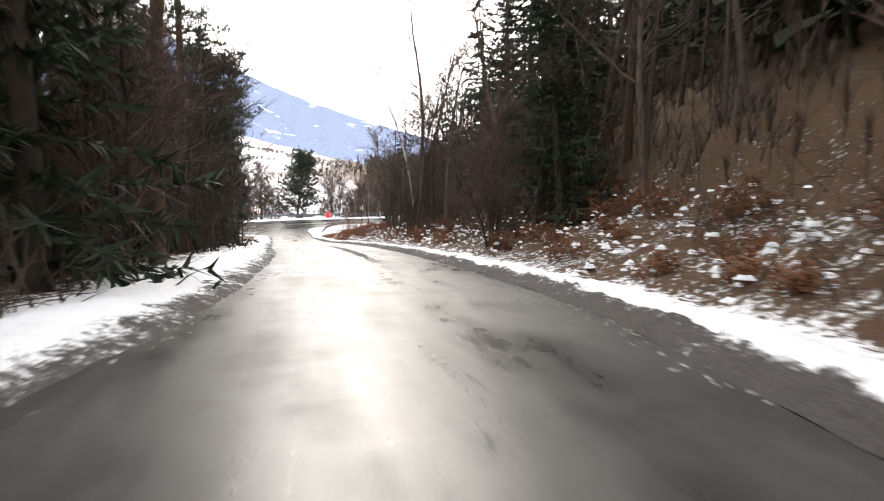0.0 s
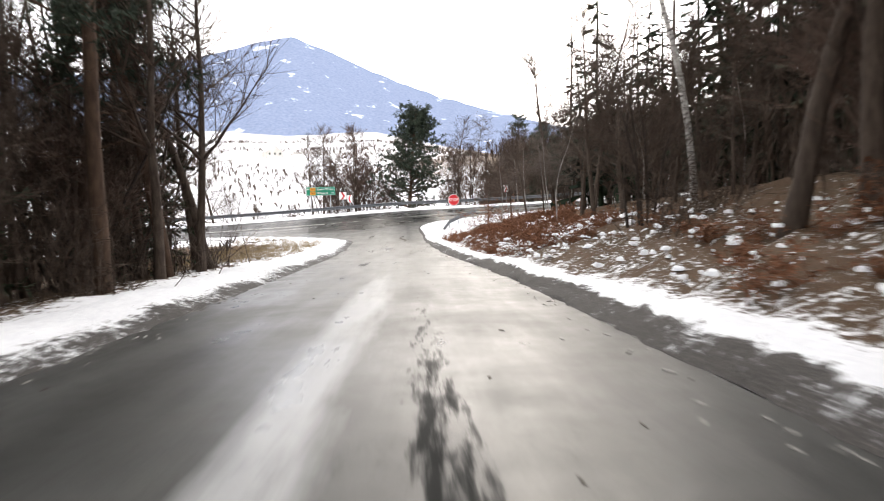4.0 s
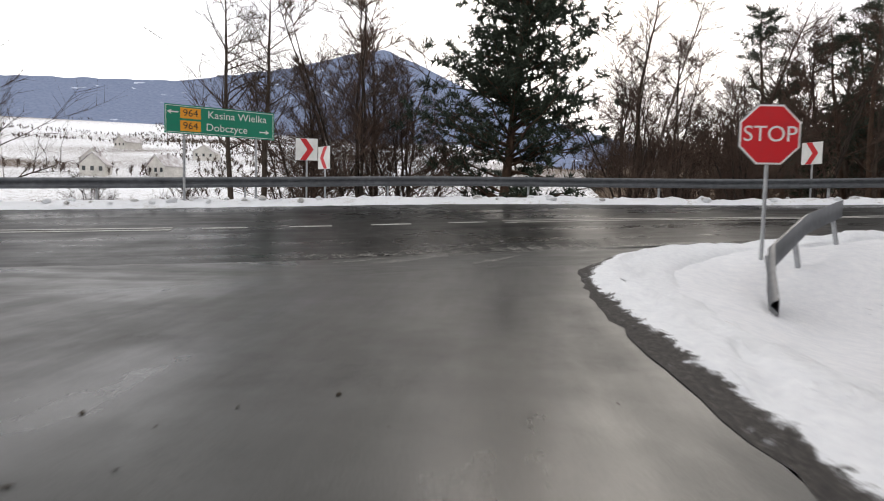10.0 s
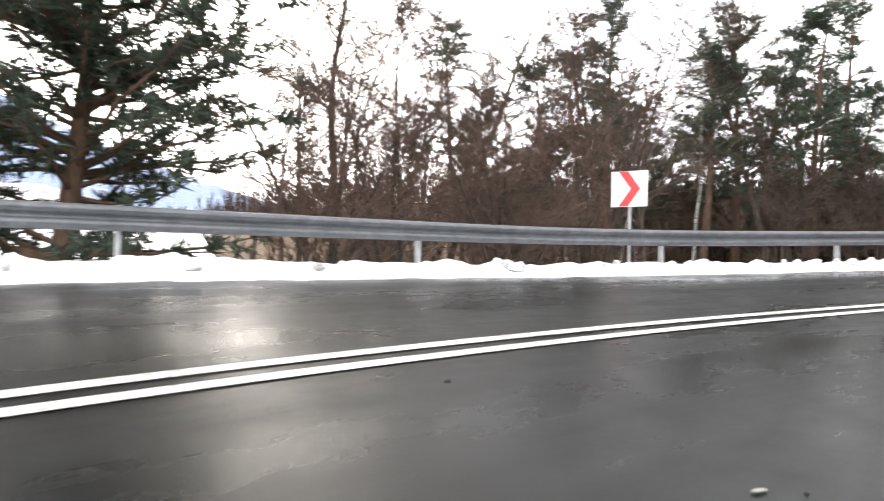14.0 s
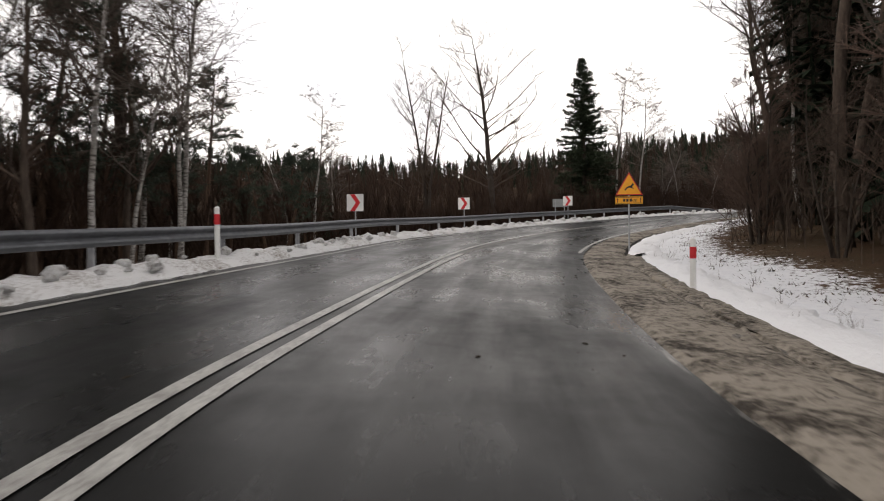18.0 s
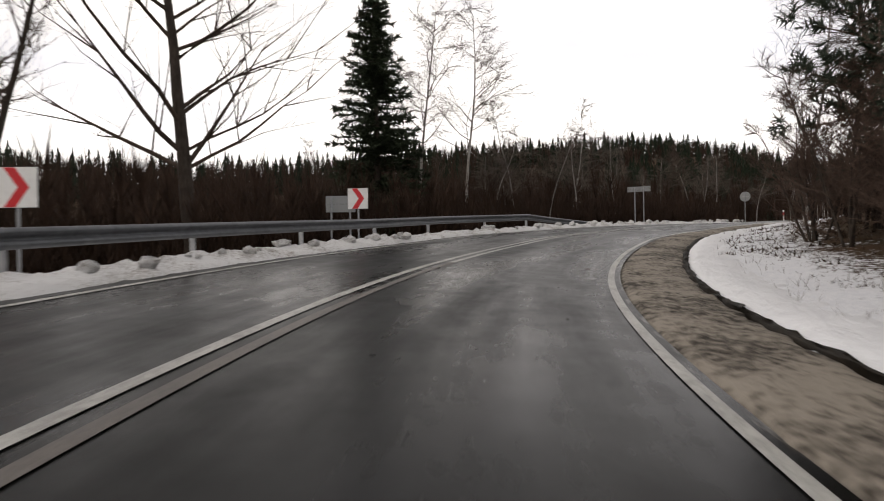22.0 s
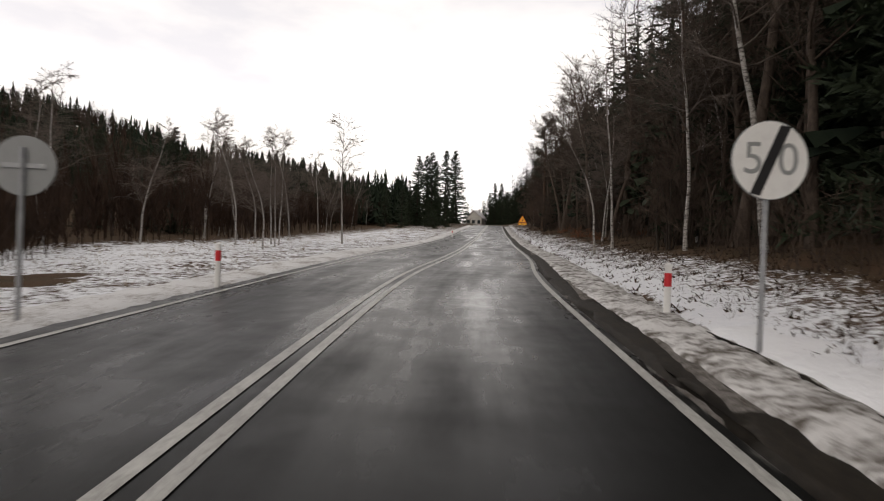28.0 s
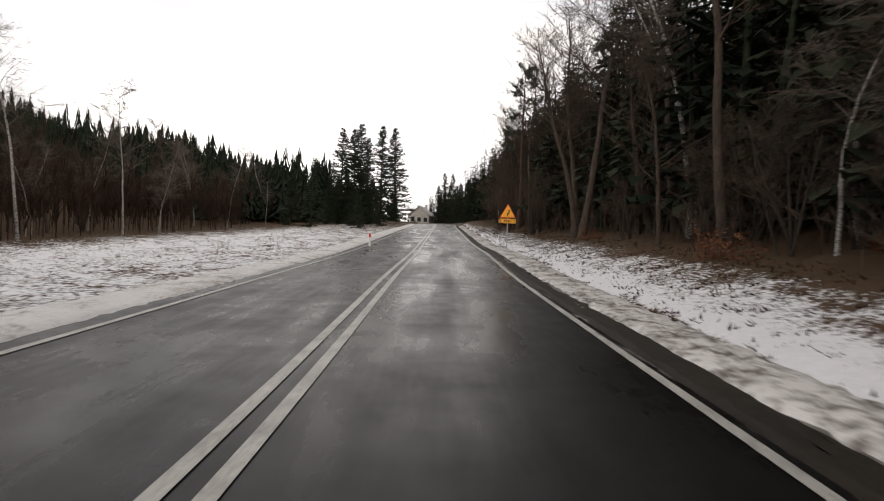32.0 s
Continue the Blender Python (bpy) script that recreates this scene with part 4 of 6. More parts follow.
def inner_wood(name, n, box, keep, conifer, mat, label, seed, low, high, apart=1.1):
    """The depth of a wood as one mass: slim trunks with branches and twigs, or needle-clad spires."""
    r = random.Random(seed)
    x0, y0, x1, y1 = box
    xs = np.array([r.uniform(x0, x1) for _ in range(n * 25)])
    ys = np.array([r.uniform(y0, y1) for _ in range(n * 25)])
    d, _ = main_at(xs, ys)
    sy = np.clip(ys, SIDE[0, 0], SIDE[-1, 0])
    left, right = np.interp(sy, SIDE[:, 0], SIDE[:, 1]), np.interp(sy, SIDE[:, 0], SIDE[:, 2])
    cells, pts = set(), []
    for k in range(len(xs)):
        cell = (int(xs[k] // apart), int(ys[k] // apart))
        if len(pts) < n and cell not in cells and keep(d[k], left[k] - xs[k], xs[k] - right[k], xs[k], ys[k]):
            cells.add(cell)
            pts.append((xs[k], ys[k]))
    zs = ground_z(np.array([p[0] for p in pts]), np.array([p[1] for p in pts]))[0]
    b = Build()
    for (px, py), pz in zip(pts, zs):
        h = r.uniform(low, high)
        stem = wander(r, Vector((px, py, pz - 0.3)), Vector((r.gauss(0, .04), r.gauss(0, .04), 1)), h, 4, 0.03)
        b.tube(stem, [0.012 * h * (1 - q / 4.4) for q in range(5)], 5)
        for _ in range(90 if conifer else 24):
            u = r.uniform(0.1, 0.98) if conifer else r.uniform(0.22, 0.97)
            q = min(int(u * 4), 3)
            o = stem[q].lerp(stem[q + 1], u * 4 - q)
            if conifer:
                L = (2.3 * (1 - u) ** 0.8 + 0.25) * r.uniform(0.7, 1.15)
                dr = rnd_dir(r, r.uniform(-0.45, 0.1))
                side = Vector((-dr.y, dr.x, 0)) * (0.22 * L + 0.06)
                for w in (0.45, 0.75, 1.0):
                    e = o + dr * (L * w)
                    g = Vector((0, 0, r.uniform(-0.25, 0.05) * L))
                    b.tri(o + dr * (L * (w - 0.4)), e + side * r.uniform(0.3, 1.2) + g, e + dr * 0.12)
                    b.tri(o + dr * (L * (w - 0.4)), e - side * r.uniform(0.3, 1.2) + g, e + dr * 0.12)
            else:
                L = h * 0.26 * (1.25 - u) * r.uniform(0.6, 1.2) + 0.4
                dr = rnd_dir(r, r.uniform(0.3, 1.2))
                side = dr.orthogonal().normalized()
                b.tri(o - side * 0.022, o + side * 0.022, o + dr * L)
                for _ in range(5):
                    o2 = o + dr * (L * r.uniform(0.3, 0.95))
                    d2 = (dr + rnd_dir(r, r.uniform(-0.2, 0.8)) * 0.9).normalized()
                    b.tri(o2 - side * 0.011, o2 + side * 0.011, o2 + d2 * L * r.uniform(0.3, 0.6))
    return tagged(new(name, b.mesh(name, mat)), label, "woodland", kind="stuff")


# dark wood on the west side of the side road
scatter(66, (-30, -95, 0, 5), lambda d, l, r, x, y: l > 2.6 and l < 7.5 and d < -12 and y < 2, PINE + SPRUCE[:2] + ALDER[:2] + BIRCH[2:], [3, 3, 3, 2, 2, 5, 5, 1], 0.85, 1.15, 0.9, "wood beside the side road")
inner_wood("woodland", 90, (-32, -95, -4, 4), lambda d, l, r, x, y: 7.0 < l < 20 and d < -12 and y < 2 - l * 0.3, True, M_NEED, "dark conifers deep in the wood beside the side road", 51, 10, 15)
inner_wood("woodland", 110, (-32, -95, -4, 6), lambda d, l, r, x, y: 6.5 < l < 18 and d < -12 and y < 4 - l * 0.3, False, M_TWIG, "brown leafless trees deep in the wood beside the side road", 52, 9, 14)
scatter(60, (-30, -85, 0, 19), lambda d, l, r, x, y: 2.0 < l < 8 and d < -9 and y < 3, BRUSH + SHRUB + CLUMP[:1], [3, 3, 2, 2, 1], 0.8, 1.3, 0.8)
scatter(24, (-24, -16, 0, 8), lambda d, l, r, x, y: 3.4 < l < 12 and d < -12 and y < 7.5 - l * 0.2, ALDER + PINE, [3, 3, 3, 3, 2, 2, 2], 0.8, 1.1, 0.9, "wood beside the side road")
inner_wood("woodland", 60, (-28, -18, -4, 8), lambda d, l, r, x, y: 6 < l < 20 and d < -12 and y < 7 - l * 0.2, False, M_TWIG, "brown leafless trees at the end of the wood", 57, 8, 13)
# wood inside the bend, east of the side road
scatter(44, (2, -95, 30, -6), lambda d, l, r, x, y: r > 3.8 and r < 9.5 and d < -12, SPRUCE + PINE[:2] + ALDER, [3, 3, 3, 1, 1, 3, 3, 3, 3], 0.8, 1.2, 0.9, "wood inside the bend")
scatter(26, (2, -8, 30, 16), lambda d, l, r, x, y: r > 5.5 and r < 13 and d < -12, ALDER + BIRCH[2:], [2, 1, 6, 1, 1], 0.5, 0.8, 0.9, "bare trees inside the bend")
inner_wood("woodland", 130, (4, -95, 36, 14), lambda d, l, r, x, y: (7.2 if -34 < y < -14 else 9.5 if y < -14 else 17) < r < 28 and d < -16, True, M_NEED, "dark conifers deep in the wood inside the bend", 53, 10, 15)
inner_wood("woodland", 150, (4, -95, 34, 22), lambda d, l, r, x, y: (12 if -34 < y < -14 else 7.5 if y < -6 else 14) < r < 24 and d < -20, False, M_TWIG, "brown leafless trees deep in the wood inside the bend", 54, 8, 13)
scatter(46, (0, -85, 22, 6), lambda d, l, r, x, y: (2.6 if y < -5 else 4.2) < r < 7.5 and d < -8, BRUSH + SHRUB[:1] + CLUMP[:1], [3, 3, 2, 1], 0.7, 1.2, 0.7)
scatter(110, (0, -60, 16, 20), lambda d, l, r, x, y: (2.1 if y < 5 else 2.6) < r < 7 and d < -8, RUST, [3, 3], 0.45, 0.95, 0.6, "bracken on the bank")
scatter(38, (1, 7, 9, 20), lambda d, l, r, x, y: 2.2 < r < 7 and d < -8.0, RUST, [4, 4], 0.5, 0.85, 0.5, "bracken on the bank")
scatter(60, (1, 14, 15, 30), lambda d, l, r, x, y: 3.0 < r < 8 and d < -8.0 and y < 23, RUST, [4, 4], 0.5, 0.9, 0.6, "bracken on the bank")
scatter(24, (4, 8, 22, 29), lambda d, l, r, x, y: 4.2 < r < 16 and -17 < d < -8.5, ALDER + BIRCH[2:], [1, 0, 6, 0, 2], 0.5, 0.8, 1.3)
scatter(85, (0.5, 0, 8, 22), lambda d, l, r, x, y: 1.35 < r < 6.0 and d < -8.0, RUST, [4, 4], 0.4, 0.7, 0.36, "bracken on the bank")
scatter(70, (1.9, 17, 8, 28.5), lambda d, l, r, x, y: r > 2.3 + 0.15 * max(0, y - 21) and d < -8.0, RUST, [4, 4], 0.4, 0.65, 0.42, "bracken on the bank")
scatter(70, (1.7, 20, 5.5, 27.5), lambda d, l, r, x, y: r > 1.9 + 0.15 * max(0, y - 21.4) and d < -7.5, RUST, [4, 4], 0.4, 0.6, 0.36, "bracken on the bank")
# wood on the bank of the main road's inner side
scatter(100, (10, -150, 66, 34), lambda d, l, r, x, y: -13.5 < d < (-10.2 if y > -5 else -9.6) and r > 8, ALDER + BIRCH + PINE[:1], [4, 4, 4, 4, 0.5, 0.8, 0.8, 0.4], 0.9, 1.25, 0.95, "wood on the bank")
inner_wood("woodland", 300, (8, -190, 60, 14), lambda d, l, r, x, y: -42 < d < -20 and r > 14, True, M_NEED, "tall dark conifers at the back of the wood", 58, 16, 23, 1.2)
inner_wood("woodland", 300, (10, -260, 76, 30), lambda d, l, r, x, y: -27 < d < -11.5 and r > 10, False, M_TWIG, "brown leafless trees deep in the wood on the bank", 55, 10, 16, 1.0)
# Darker needle colour than M_NEED: the wood's deep shade is painted into it.
inner_wood("woodland", 800, (10, -330, 96, 26), lambda d, l, r, x, y: -34 < d < -11.4 and r > 11, True, M_CONF, "conifers deep in the bank wood, shade put into their colour", 56, 12, 18, 1.1)
inner_wood("woodland", 260, (30, -230, 70, -40), lambda d, l, r, x, y: -24 < d < -12.0 and r > 11, True, M_NEED, "near black conifers close behind the bank", 57, 13, 19, 1.1)
scatter(110, (10, -170, 66, 34), lambda d, l, r, x, y: -13 < d < (-9.0 if y > -5 else -8.9) and r > 7, BRUSH + SHRUB + CLUMP[:1] + RUST, [4, 4, 3, 3, 1, 1, 1], 0.7, 1.1, 0.8)
# belt of trees behind the guard rail
scatter(70, (3, 30, 44, 66), lambda d, l, r, x, y: 7.5 < d < 20 and x < 36, ALDER + BIRCH[:2] + SHRUB + CLUMP + PINE[2:], [3, 3, 3, 3, 4, 4, 2, 2, 1, 1, 3], 0.6, 0.9, 1.1, "trees behind the guard rail")
scatter(44, (12, 32, 38, 62), lambda d, l, r, x, y: 9 < d < 24 and x < 34, PINE + SPRUCE[2:], [2, 2, 3, 1], 0.6, 0.85, 1.5, "pines behind the guard rail")
scatter(24, (-34, 30, 0, 62), lambda d, l, r, x, y: 6.5 < d < 13, SHRUB + BRUSH, [2, 2, 3, 3], 0.4, 0.7, 1.2, "shrubs behind the guard rail")
# edge of the wood across the field
scatter(60, (66, -190, 140, 40), lambda d, l, r, x, y: 22 + 5 * math.sin(y * 0.07) < d < 36 and y < 26, ALDER + SHRUB, [3, 3, 3, 3, 3, 3], 0.5, 0.8, 1.6, "wood across the field")
scatter(40, (66, -200, 110, 10), lambda d, l, r, x, y: 12 + max(0, -y - 20) * 0.1 < d < 34 and y < 8, BIRCH, [2, 1, 3], 0.5, 0.85, 2.4, "birches before the wood")
scatter(22, (66, -230, 110, -128), lambda d, l, r, x, y: 8 < d < 20, SPRUCE, [2, 2, 2], 0.6, 0.85, 1.8, "conifers at the end of the field")
# single trees that stand out
BIGSPRUCE = spruce(rng, 16.5, 4.0, label="tall dense dark spruce standing alone", dense=2.0, step=0.6)
plant(ASH, 61.07, 21.23, 0.92, 20)
plant(POPLAR, 59.11, 26.84, 0.85, 20)
plant(BIGSPRUCE, 75.1, 7.2, 1.12, 0)
for x, y, s, k in ((82.6, 0.2, 1.35, 1), (81.4, 1.6, 1.3, 0), (69.83, 3.95, 1.15, 0), (73.2, -2.6, 0.95, 2), (86.5, -21.1, 1.15, 0), (72.49, -54.57, 0.70, 0), (84.3, -64.3, 0.8, 1), (86.5, -62.6, 0.85, 0), (85.2, -60.4, 0.75, 2)):
    plant(BIRCH[k], x, y, s)
FULLSPRUCE = spruce(rng, 14, 3.1, dense=1.2, step=0.8, label="tall full dark spruce at the end of the field")
for x, y, s in ((79.68, -149.7, 1.25), (81.0, -152.5, 1.1), (83.0, -150.0, 1.15), (78.9, -167.2, 1.32), (77.2, -178.0, 1.38), (80.5, -160.0, 1.1), (95.7, -73.5, 0.76), (98.4, -73.1, 0.62), (99.3, -66.8, 0.7), (64.5, -216, 0.8), (66.5, -222, 0.95), (69.0, -224, 1.0), (71.0, -232, 0.9), (62.5, -208, 0.8), (68.0, -238, 0.9)):
    plant(FULLSPRUCE, x, y, s)
for x, y, s in ((50.8, -36.0, 1.1), (51.6, -41.5, 1.0), (50.2, -31.0, 1.15), (51.8, -27.0, 1.0), (50.6, -46.0, 1.1), (49.0, -39.0, 1.2), (49.4, -24.0, 1.0)):
    plant(FULLSPRUCE, x, y, s, label="dark spruce at the edge of the wood on the bank")
plant(BIRCH[2], 54.5, -37.8, 1.1, 200)
plant(BIRCH[0], 54.0, -31.3, 1.1)
plant(BIRCH[1], 53.1, -20.9, 1.0)
plant(BIRCH[0], 54.7, -19.8, 0.95)
for x, y, s in ((74.0, -47.0, 0.6), (75.2, -49.0, 0.65), (73.2, -44.5, 0.5), (76.0, -46.0, 0.7), (72.4, -41.0, 0.5), (77.5, -52.0, 0.7)):
    plant(BIRCH[2], x, y, s, None, rng.uniform(-8, 8))
for x, y, s, k in ((57.1, -44.3, 0.8, 2), (56.0, -46.4, 0.85, 0), (54.6, -60.0, 0.75, 2), (55.2, -57.0, 0.7, 0), (54.2, -64.0, 0.75, 2), (50.5, 3.0, 0.8, 0), (51.5, -8.0, 0.95, 1)):
    plant(BIRCH[k], x, y, s)
OLD = bare_tree(rng, "old_tree", 8.8, 0.17, 0.22, 16, 9, 0.55, 0.12, M_BARK, M_TWIG, label="low spreading bare tree with crooked dark limbs")
plant(OLD, -21.6, 46.6, 1.0, 30)
for x, y, s, k in ((36.5, 40.0, 0.55, 2), (38.6, 39.4, 0.5, 0), (40.8, 38.8, 0.45, 2), (35.0, 41.0, 0.55, 2), (37.4, 41.6, 0.6, 0), (33.4, 41.8, 0.6, 2)):
    plant(PINE[k], x, y, s)
for x, y, s, k in ((34.6, 39.6, 0.85, 0), (36.2, 41.2, 0.9, 1), (32.6, 40.6, 0.85, 2), (38.0, 40.6, 0.7, 0), (30.8, 41.0, 0.9, 0)):
    plant(BIRCH[k], x, y, s)
plant(SPRUCE[2], 50.6, 34.8, 0.66)
for x, y, s, k in ((43.2, 37.4, 0.42, 2), (44.6, 36.4, 0.46, 2), (46.0, 35.8, 0.40, 0), (42.0, 36.6, 0.40, 2)):
    plant(PINE[k], x, y, s)
for x, y, s, k in ((45.0, 35.4, 0.68, 0), (46.4, 36.6, 0.6, 2), (53.0, 33.8, 0.55, 0), (49.0, 36.0, 0.5, 2)):
    plant(BIRCH[k], x, y, s)
LEAFY = thicket(rng, "beech_shrub", 2.6, 22, M_RUST, "young beech keeping its withered brown leaves", 9, 7)
plant(LEAFY, 4.6, 25.4, 1.0)
plant(LEAFY, 5.8, 26.4, 0.8)
plant(SIDEPINE, 44.9, 7.6, 1.0, 30)
plant(SIDEPINE, 42.6, 9.6, 0.85, 140)
for x, y, s, k in ((47.4, 8.4, 0.9, 0), (45.8, 10.2, 0.8, 1), (43.6, 12.0, 0.85, 0), (41.4, 13.6, 0.7, 1)):
    plant(CLUMP[k], x, y, s * 0.6)
plant(BIGPINE, -1.6, 48.4, 1.0, 40)
for x, y, s, k in ((-7.4, 47.4, 1.05, 1), (-9.3, 48.2, 0.95, 0), (-5.4, 48.4, 0.95, 0), (-7.0, 50.0, 1.1, 1), (-10.8, 50.5, 0.9, 1)):
    plant(CLUMP[k], x, y, s)
for x, y, s, k in ((3.4, 47.6, 0.75, 0), (5.2, 48.6, 0.8, 1), (7.4, 47.0, 0.7, 0), (10.2, 47.4, 0.8, 1)):
    plant(CLUMP[k], x, y, s)
for x, y, s in ((-11.3, 44.7, 0.8), (-10.4, 45.3, 0.85)):
    plant(ALDER[0], x, y, s)
plant(BIRCH[1], 8.5, -1.8, 1.1, 90)


# ---- guard rail ----
def w_profile():
    """Section of a W-beam: (outwards, up)."""
    return [(0.0, -0.155), (0.035, -0.140), (0.075, -0.105), (0.080, -0.075), (0.020, -0.030), (0.0, 0.0), (0.020, 0.030), (0.080, 0.075), (0.075, 0.105), (0.035, 0.140), (0.0, 0.155)]


def guard_rail(i0, i1, d, name="guard_rail"):
    ob = thing(name, "galvanised steel guard rail on posts along the bend", "guard rail")
    prof = w_profile()
    seg = 8
    for a in range(i0, i1, seg):
        b = min(a + seg, i1)
        rows = []
        for i in range(a, b + 1):
            x, y, z = on_main(i, d)
            up = 0.60 - 0.62 * max(0.0, (i - (i1 - 15)) / 15.0)
            rows.append([(x - NORM[i, 0] * u, y - NORM[i, 1] * u, z + up + v) for u, v in prof] + [(x + NORM[i, 0] * 0.006, y + NORM[i, 1] * 0.006, z + up + v) for _, v in (prof[-1], prof[0])])
        me = strip("beam", rows, M_STEEL)
        link_part("beam", me, M_STEEL, ob)
    bm = bmesh.new()
    bmesh.ops.create_cube(bm, size=1)
    bmesh.ops.scale(bm, vec=(0.055, 0.12, 1.1), verts=bm.verts)
    bmesh.ops.bevel(bm, geom=bm.edges[:], offset=0.008, segments=1, affect="EDGES")
    post_me = bpy.data.meshes.new("post")
    bm.to_mesh(post_me)
    bm.free()
    post_me.materials.append(M_POST)
    for i in range(i0 + 2, i1 - 12, 8):
        x, y, z = on_main(i, d + 0.12)
        p = new("post", post_me)
        p.matrix_basis = pose(x, y, z + 0.20, 0, 0, math.degrees(math.atan2(NORM[i, 1], NORM[i, 0])) + 90)
        p.parent = ob
    return ob


guard_rail(sta(20), sta(JUNC_S + RAIL_END), 4.7)


# ---- ploughed snow ----
def snow_ridge(name, ids, d0, d1, height, mat, label, seed):
    """A lumpy ridge of ploughed snow along the main road."""
    r = random.Random(seed)
    rows = []
    n = 9
    fine = []
    for i in ids:
        for a in (0.0, 0.5):
            fine.append(i + a)
    for f in fine:
        i = min(int(f), len(MAIN) - 2)
        a = f - i
        row = []
        h = height * (0.75 + 0.5 * noise.noise((f * 0.31, seed, 0)))
        for k in range(n):
            u = k / (n - 1)
            d = d0 + (d1 - d0) * u + (0.12 * noise.noise((f * 0.9, k * 0.7, seed)) if 0 < k else 0.10 * noise.noise((f * 0.7, 3, seed)))
            p = np.array(on_main(i, d)) * (1 - a) + np.array(on_main(i + 1, d)) * a
            up = h * math.sin(math.pi * min(1, u * 1.02)) ** 0.8 + 0.12 * noise.noise((f * 1.7, k * 1.1, seed)) * (0 < k < n - 1) * min(1.0, height * 5) + 0.09 * noise.noise((f * 3.9, k * 2.3, seed)) * (0 < k < n - 1) * min(1.0, height * 5)
            row.append((p[0], p[1], p[2] + (up if 0 < k < n - 1 else -0.10)))
        rows.append(row)
    return tagged(new(name, strip(name, rows, mat)), label, "snow bank", kind="stuff")


snow_ridge("roadside_slush", range(sta(JUNC_S + 11), sta(JUNC_S + 84)), -3.56, -5.04, 0.055, M_VERGE, "gritty brown slush and dead grass on the verge", 8)
snow_ridge("roadside_snow", range(sta(JUNC_S + 83), sta(JUNC_S + 240)), -4.02, -5.25, 0.085, M_LATE, "greyish trodden snow along the verge", 18)
snow_ridge("verge_ditch", range(sta(JUNC_S + 38), sta(JUNC_S + 100)), -4.94, -5.03, 0.05, M_DITCH, "black soaked ditch edge between verge and snow", 28)
snow_ridge("roadside_slush", range(sta(JUNC_S + 12), sta(JUNC_S + 39)), -4.90, -5.50, 0.04, M_VERGE, "gritty slush spread up to the snow of the bank", 29)
snow_ridge("verge_snow", range(sta(JUNC_S + 38), sta(JUNC_S + 100)), -4.97, -6.4, 0.14, M_SNOWC, "clean snow lying along the ditch", 38)
snow_ridge("verge_snow", range(sta(JUNC_S + 14), sta(JUNC_S + 39)), -5.36, -6.5, 0.16, M_SNOWC, "clean snow lying along the ditch", 39)
snow_ridge("earth_shoulder", range(sta(JUNC_S + 92), sta(JUNC_S + 240)), -3.68, -4.25, 0.012, M_DITCH, "black wet earth shoulder beside the edge line", 30)
snow_ridge("snow_bank", range(sta(JUNC_S + 96), sta(JUNC_S + 240)), 3.40, 5.0, 0.10, M_SNOWD, "low grey ploughed snow along the field", 19)
snow_ridge("snow_bank", range(sta(20), sta(JUNC_S + 14)), 3.45, 5.0, 0.16, M_SNOW, "white ploughed snow ridge under the guard rail", 3)
snow_ridge("snow_bank", range(sta(JUNC_S + 14), sta(JUNC_S + 96)), 3.36, 5.0, 0.19, M_SNOWD, "lumpy dirty ploughed snow ridge beside the road", 5)


def clods():
    r = random.Random(9)
    for k in range(130):
        s = r.uniform(JUNC_S + 16, JUNC_S + 98)
        i = sta(s)
        d = r.uniform(3.6, 4.5)
        x, y, z = on_main(i, d)
        bm = bmesh.new()
        bmesh.ops.create_icosphere(bm, subdivisions=2, radius=1)
        q = r.uniform(0, 50)
        for v in bm.verts:
            v.co *= 1 + 0.45 * noise.noise(v.co * 1.3 + Vector((q, 0, 0))) + 0.2 * noise.noise(v.co * 3.1 + Vector((q, 5, 0)))
        sz = r.choice((0.05, 0.07, 0.09, 0.13) if s < JUNC_S + 55 else (0.07, 0.09, 0.12, 0.17))
        ob = part("snow_clod", bm, M_SNOWD, None)
        ob.matrix_basis = Matrix.Translation((x, y, z + 0.16 + sz * 0.2)) @ Euler((0, 0, r.uniform(0, 6))).to_matrix().to_4x4() @ Matrix.Diagonal((sz * 1.3, sz, sz * 0.8, 1))
        tagged(ob, "dirty lump of ploughed snow on the snow bank", "snow clod", "snow clods")


clods()


def white_clods():
    r = random.Random(19)
    for k in range(80):
        i = sta(r.uniform(JUNC_S - 26, JUNC_S + 15))
        d = r.uniform(3.75, 4.6)
        x, y, z = on_main(i, d)
        bm = bmesh.new()
        bmesh.ops.create_icosphere(bm, subdivisions=2, radius=1)
        q = r.uniform(0, 50)
        for v in bm.verts:
            v.co *= 1 + 0.45 * noise.noise(v.co * 1.3 + Vector((q, 0, 0)))
        sz = r.choice((0.05, 0.07, 0.10))
        ob = part("snow_clod", bm, M_SNOWD if k % 3 == 0 else M_SNOW, None)
        ob.matrix_basis = Matrix.Translation((x, y, z + 0.12 + sz * 0.2)) @ Euler((0, 0, r.uniform(0, 6))).to_matrix().to_4x4() @ Matrix.Diagonal((sz * 1.6, sz, sz * 0.8, 1))
        tagged(ob, "lump of ploughed snow below the guard rail", "snow clod", "snow clods")


white_clods()


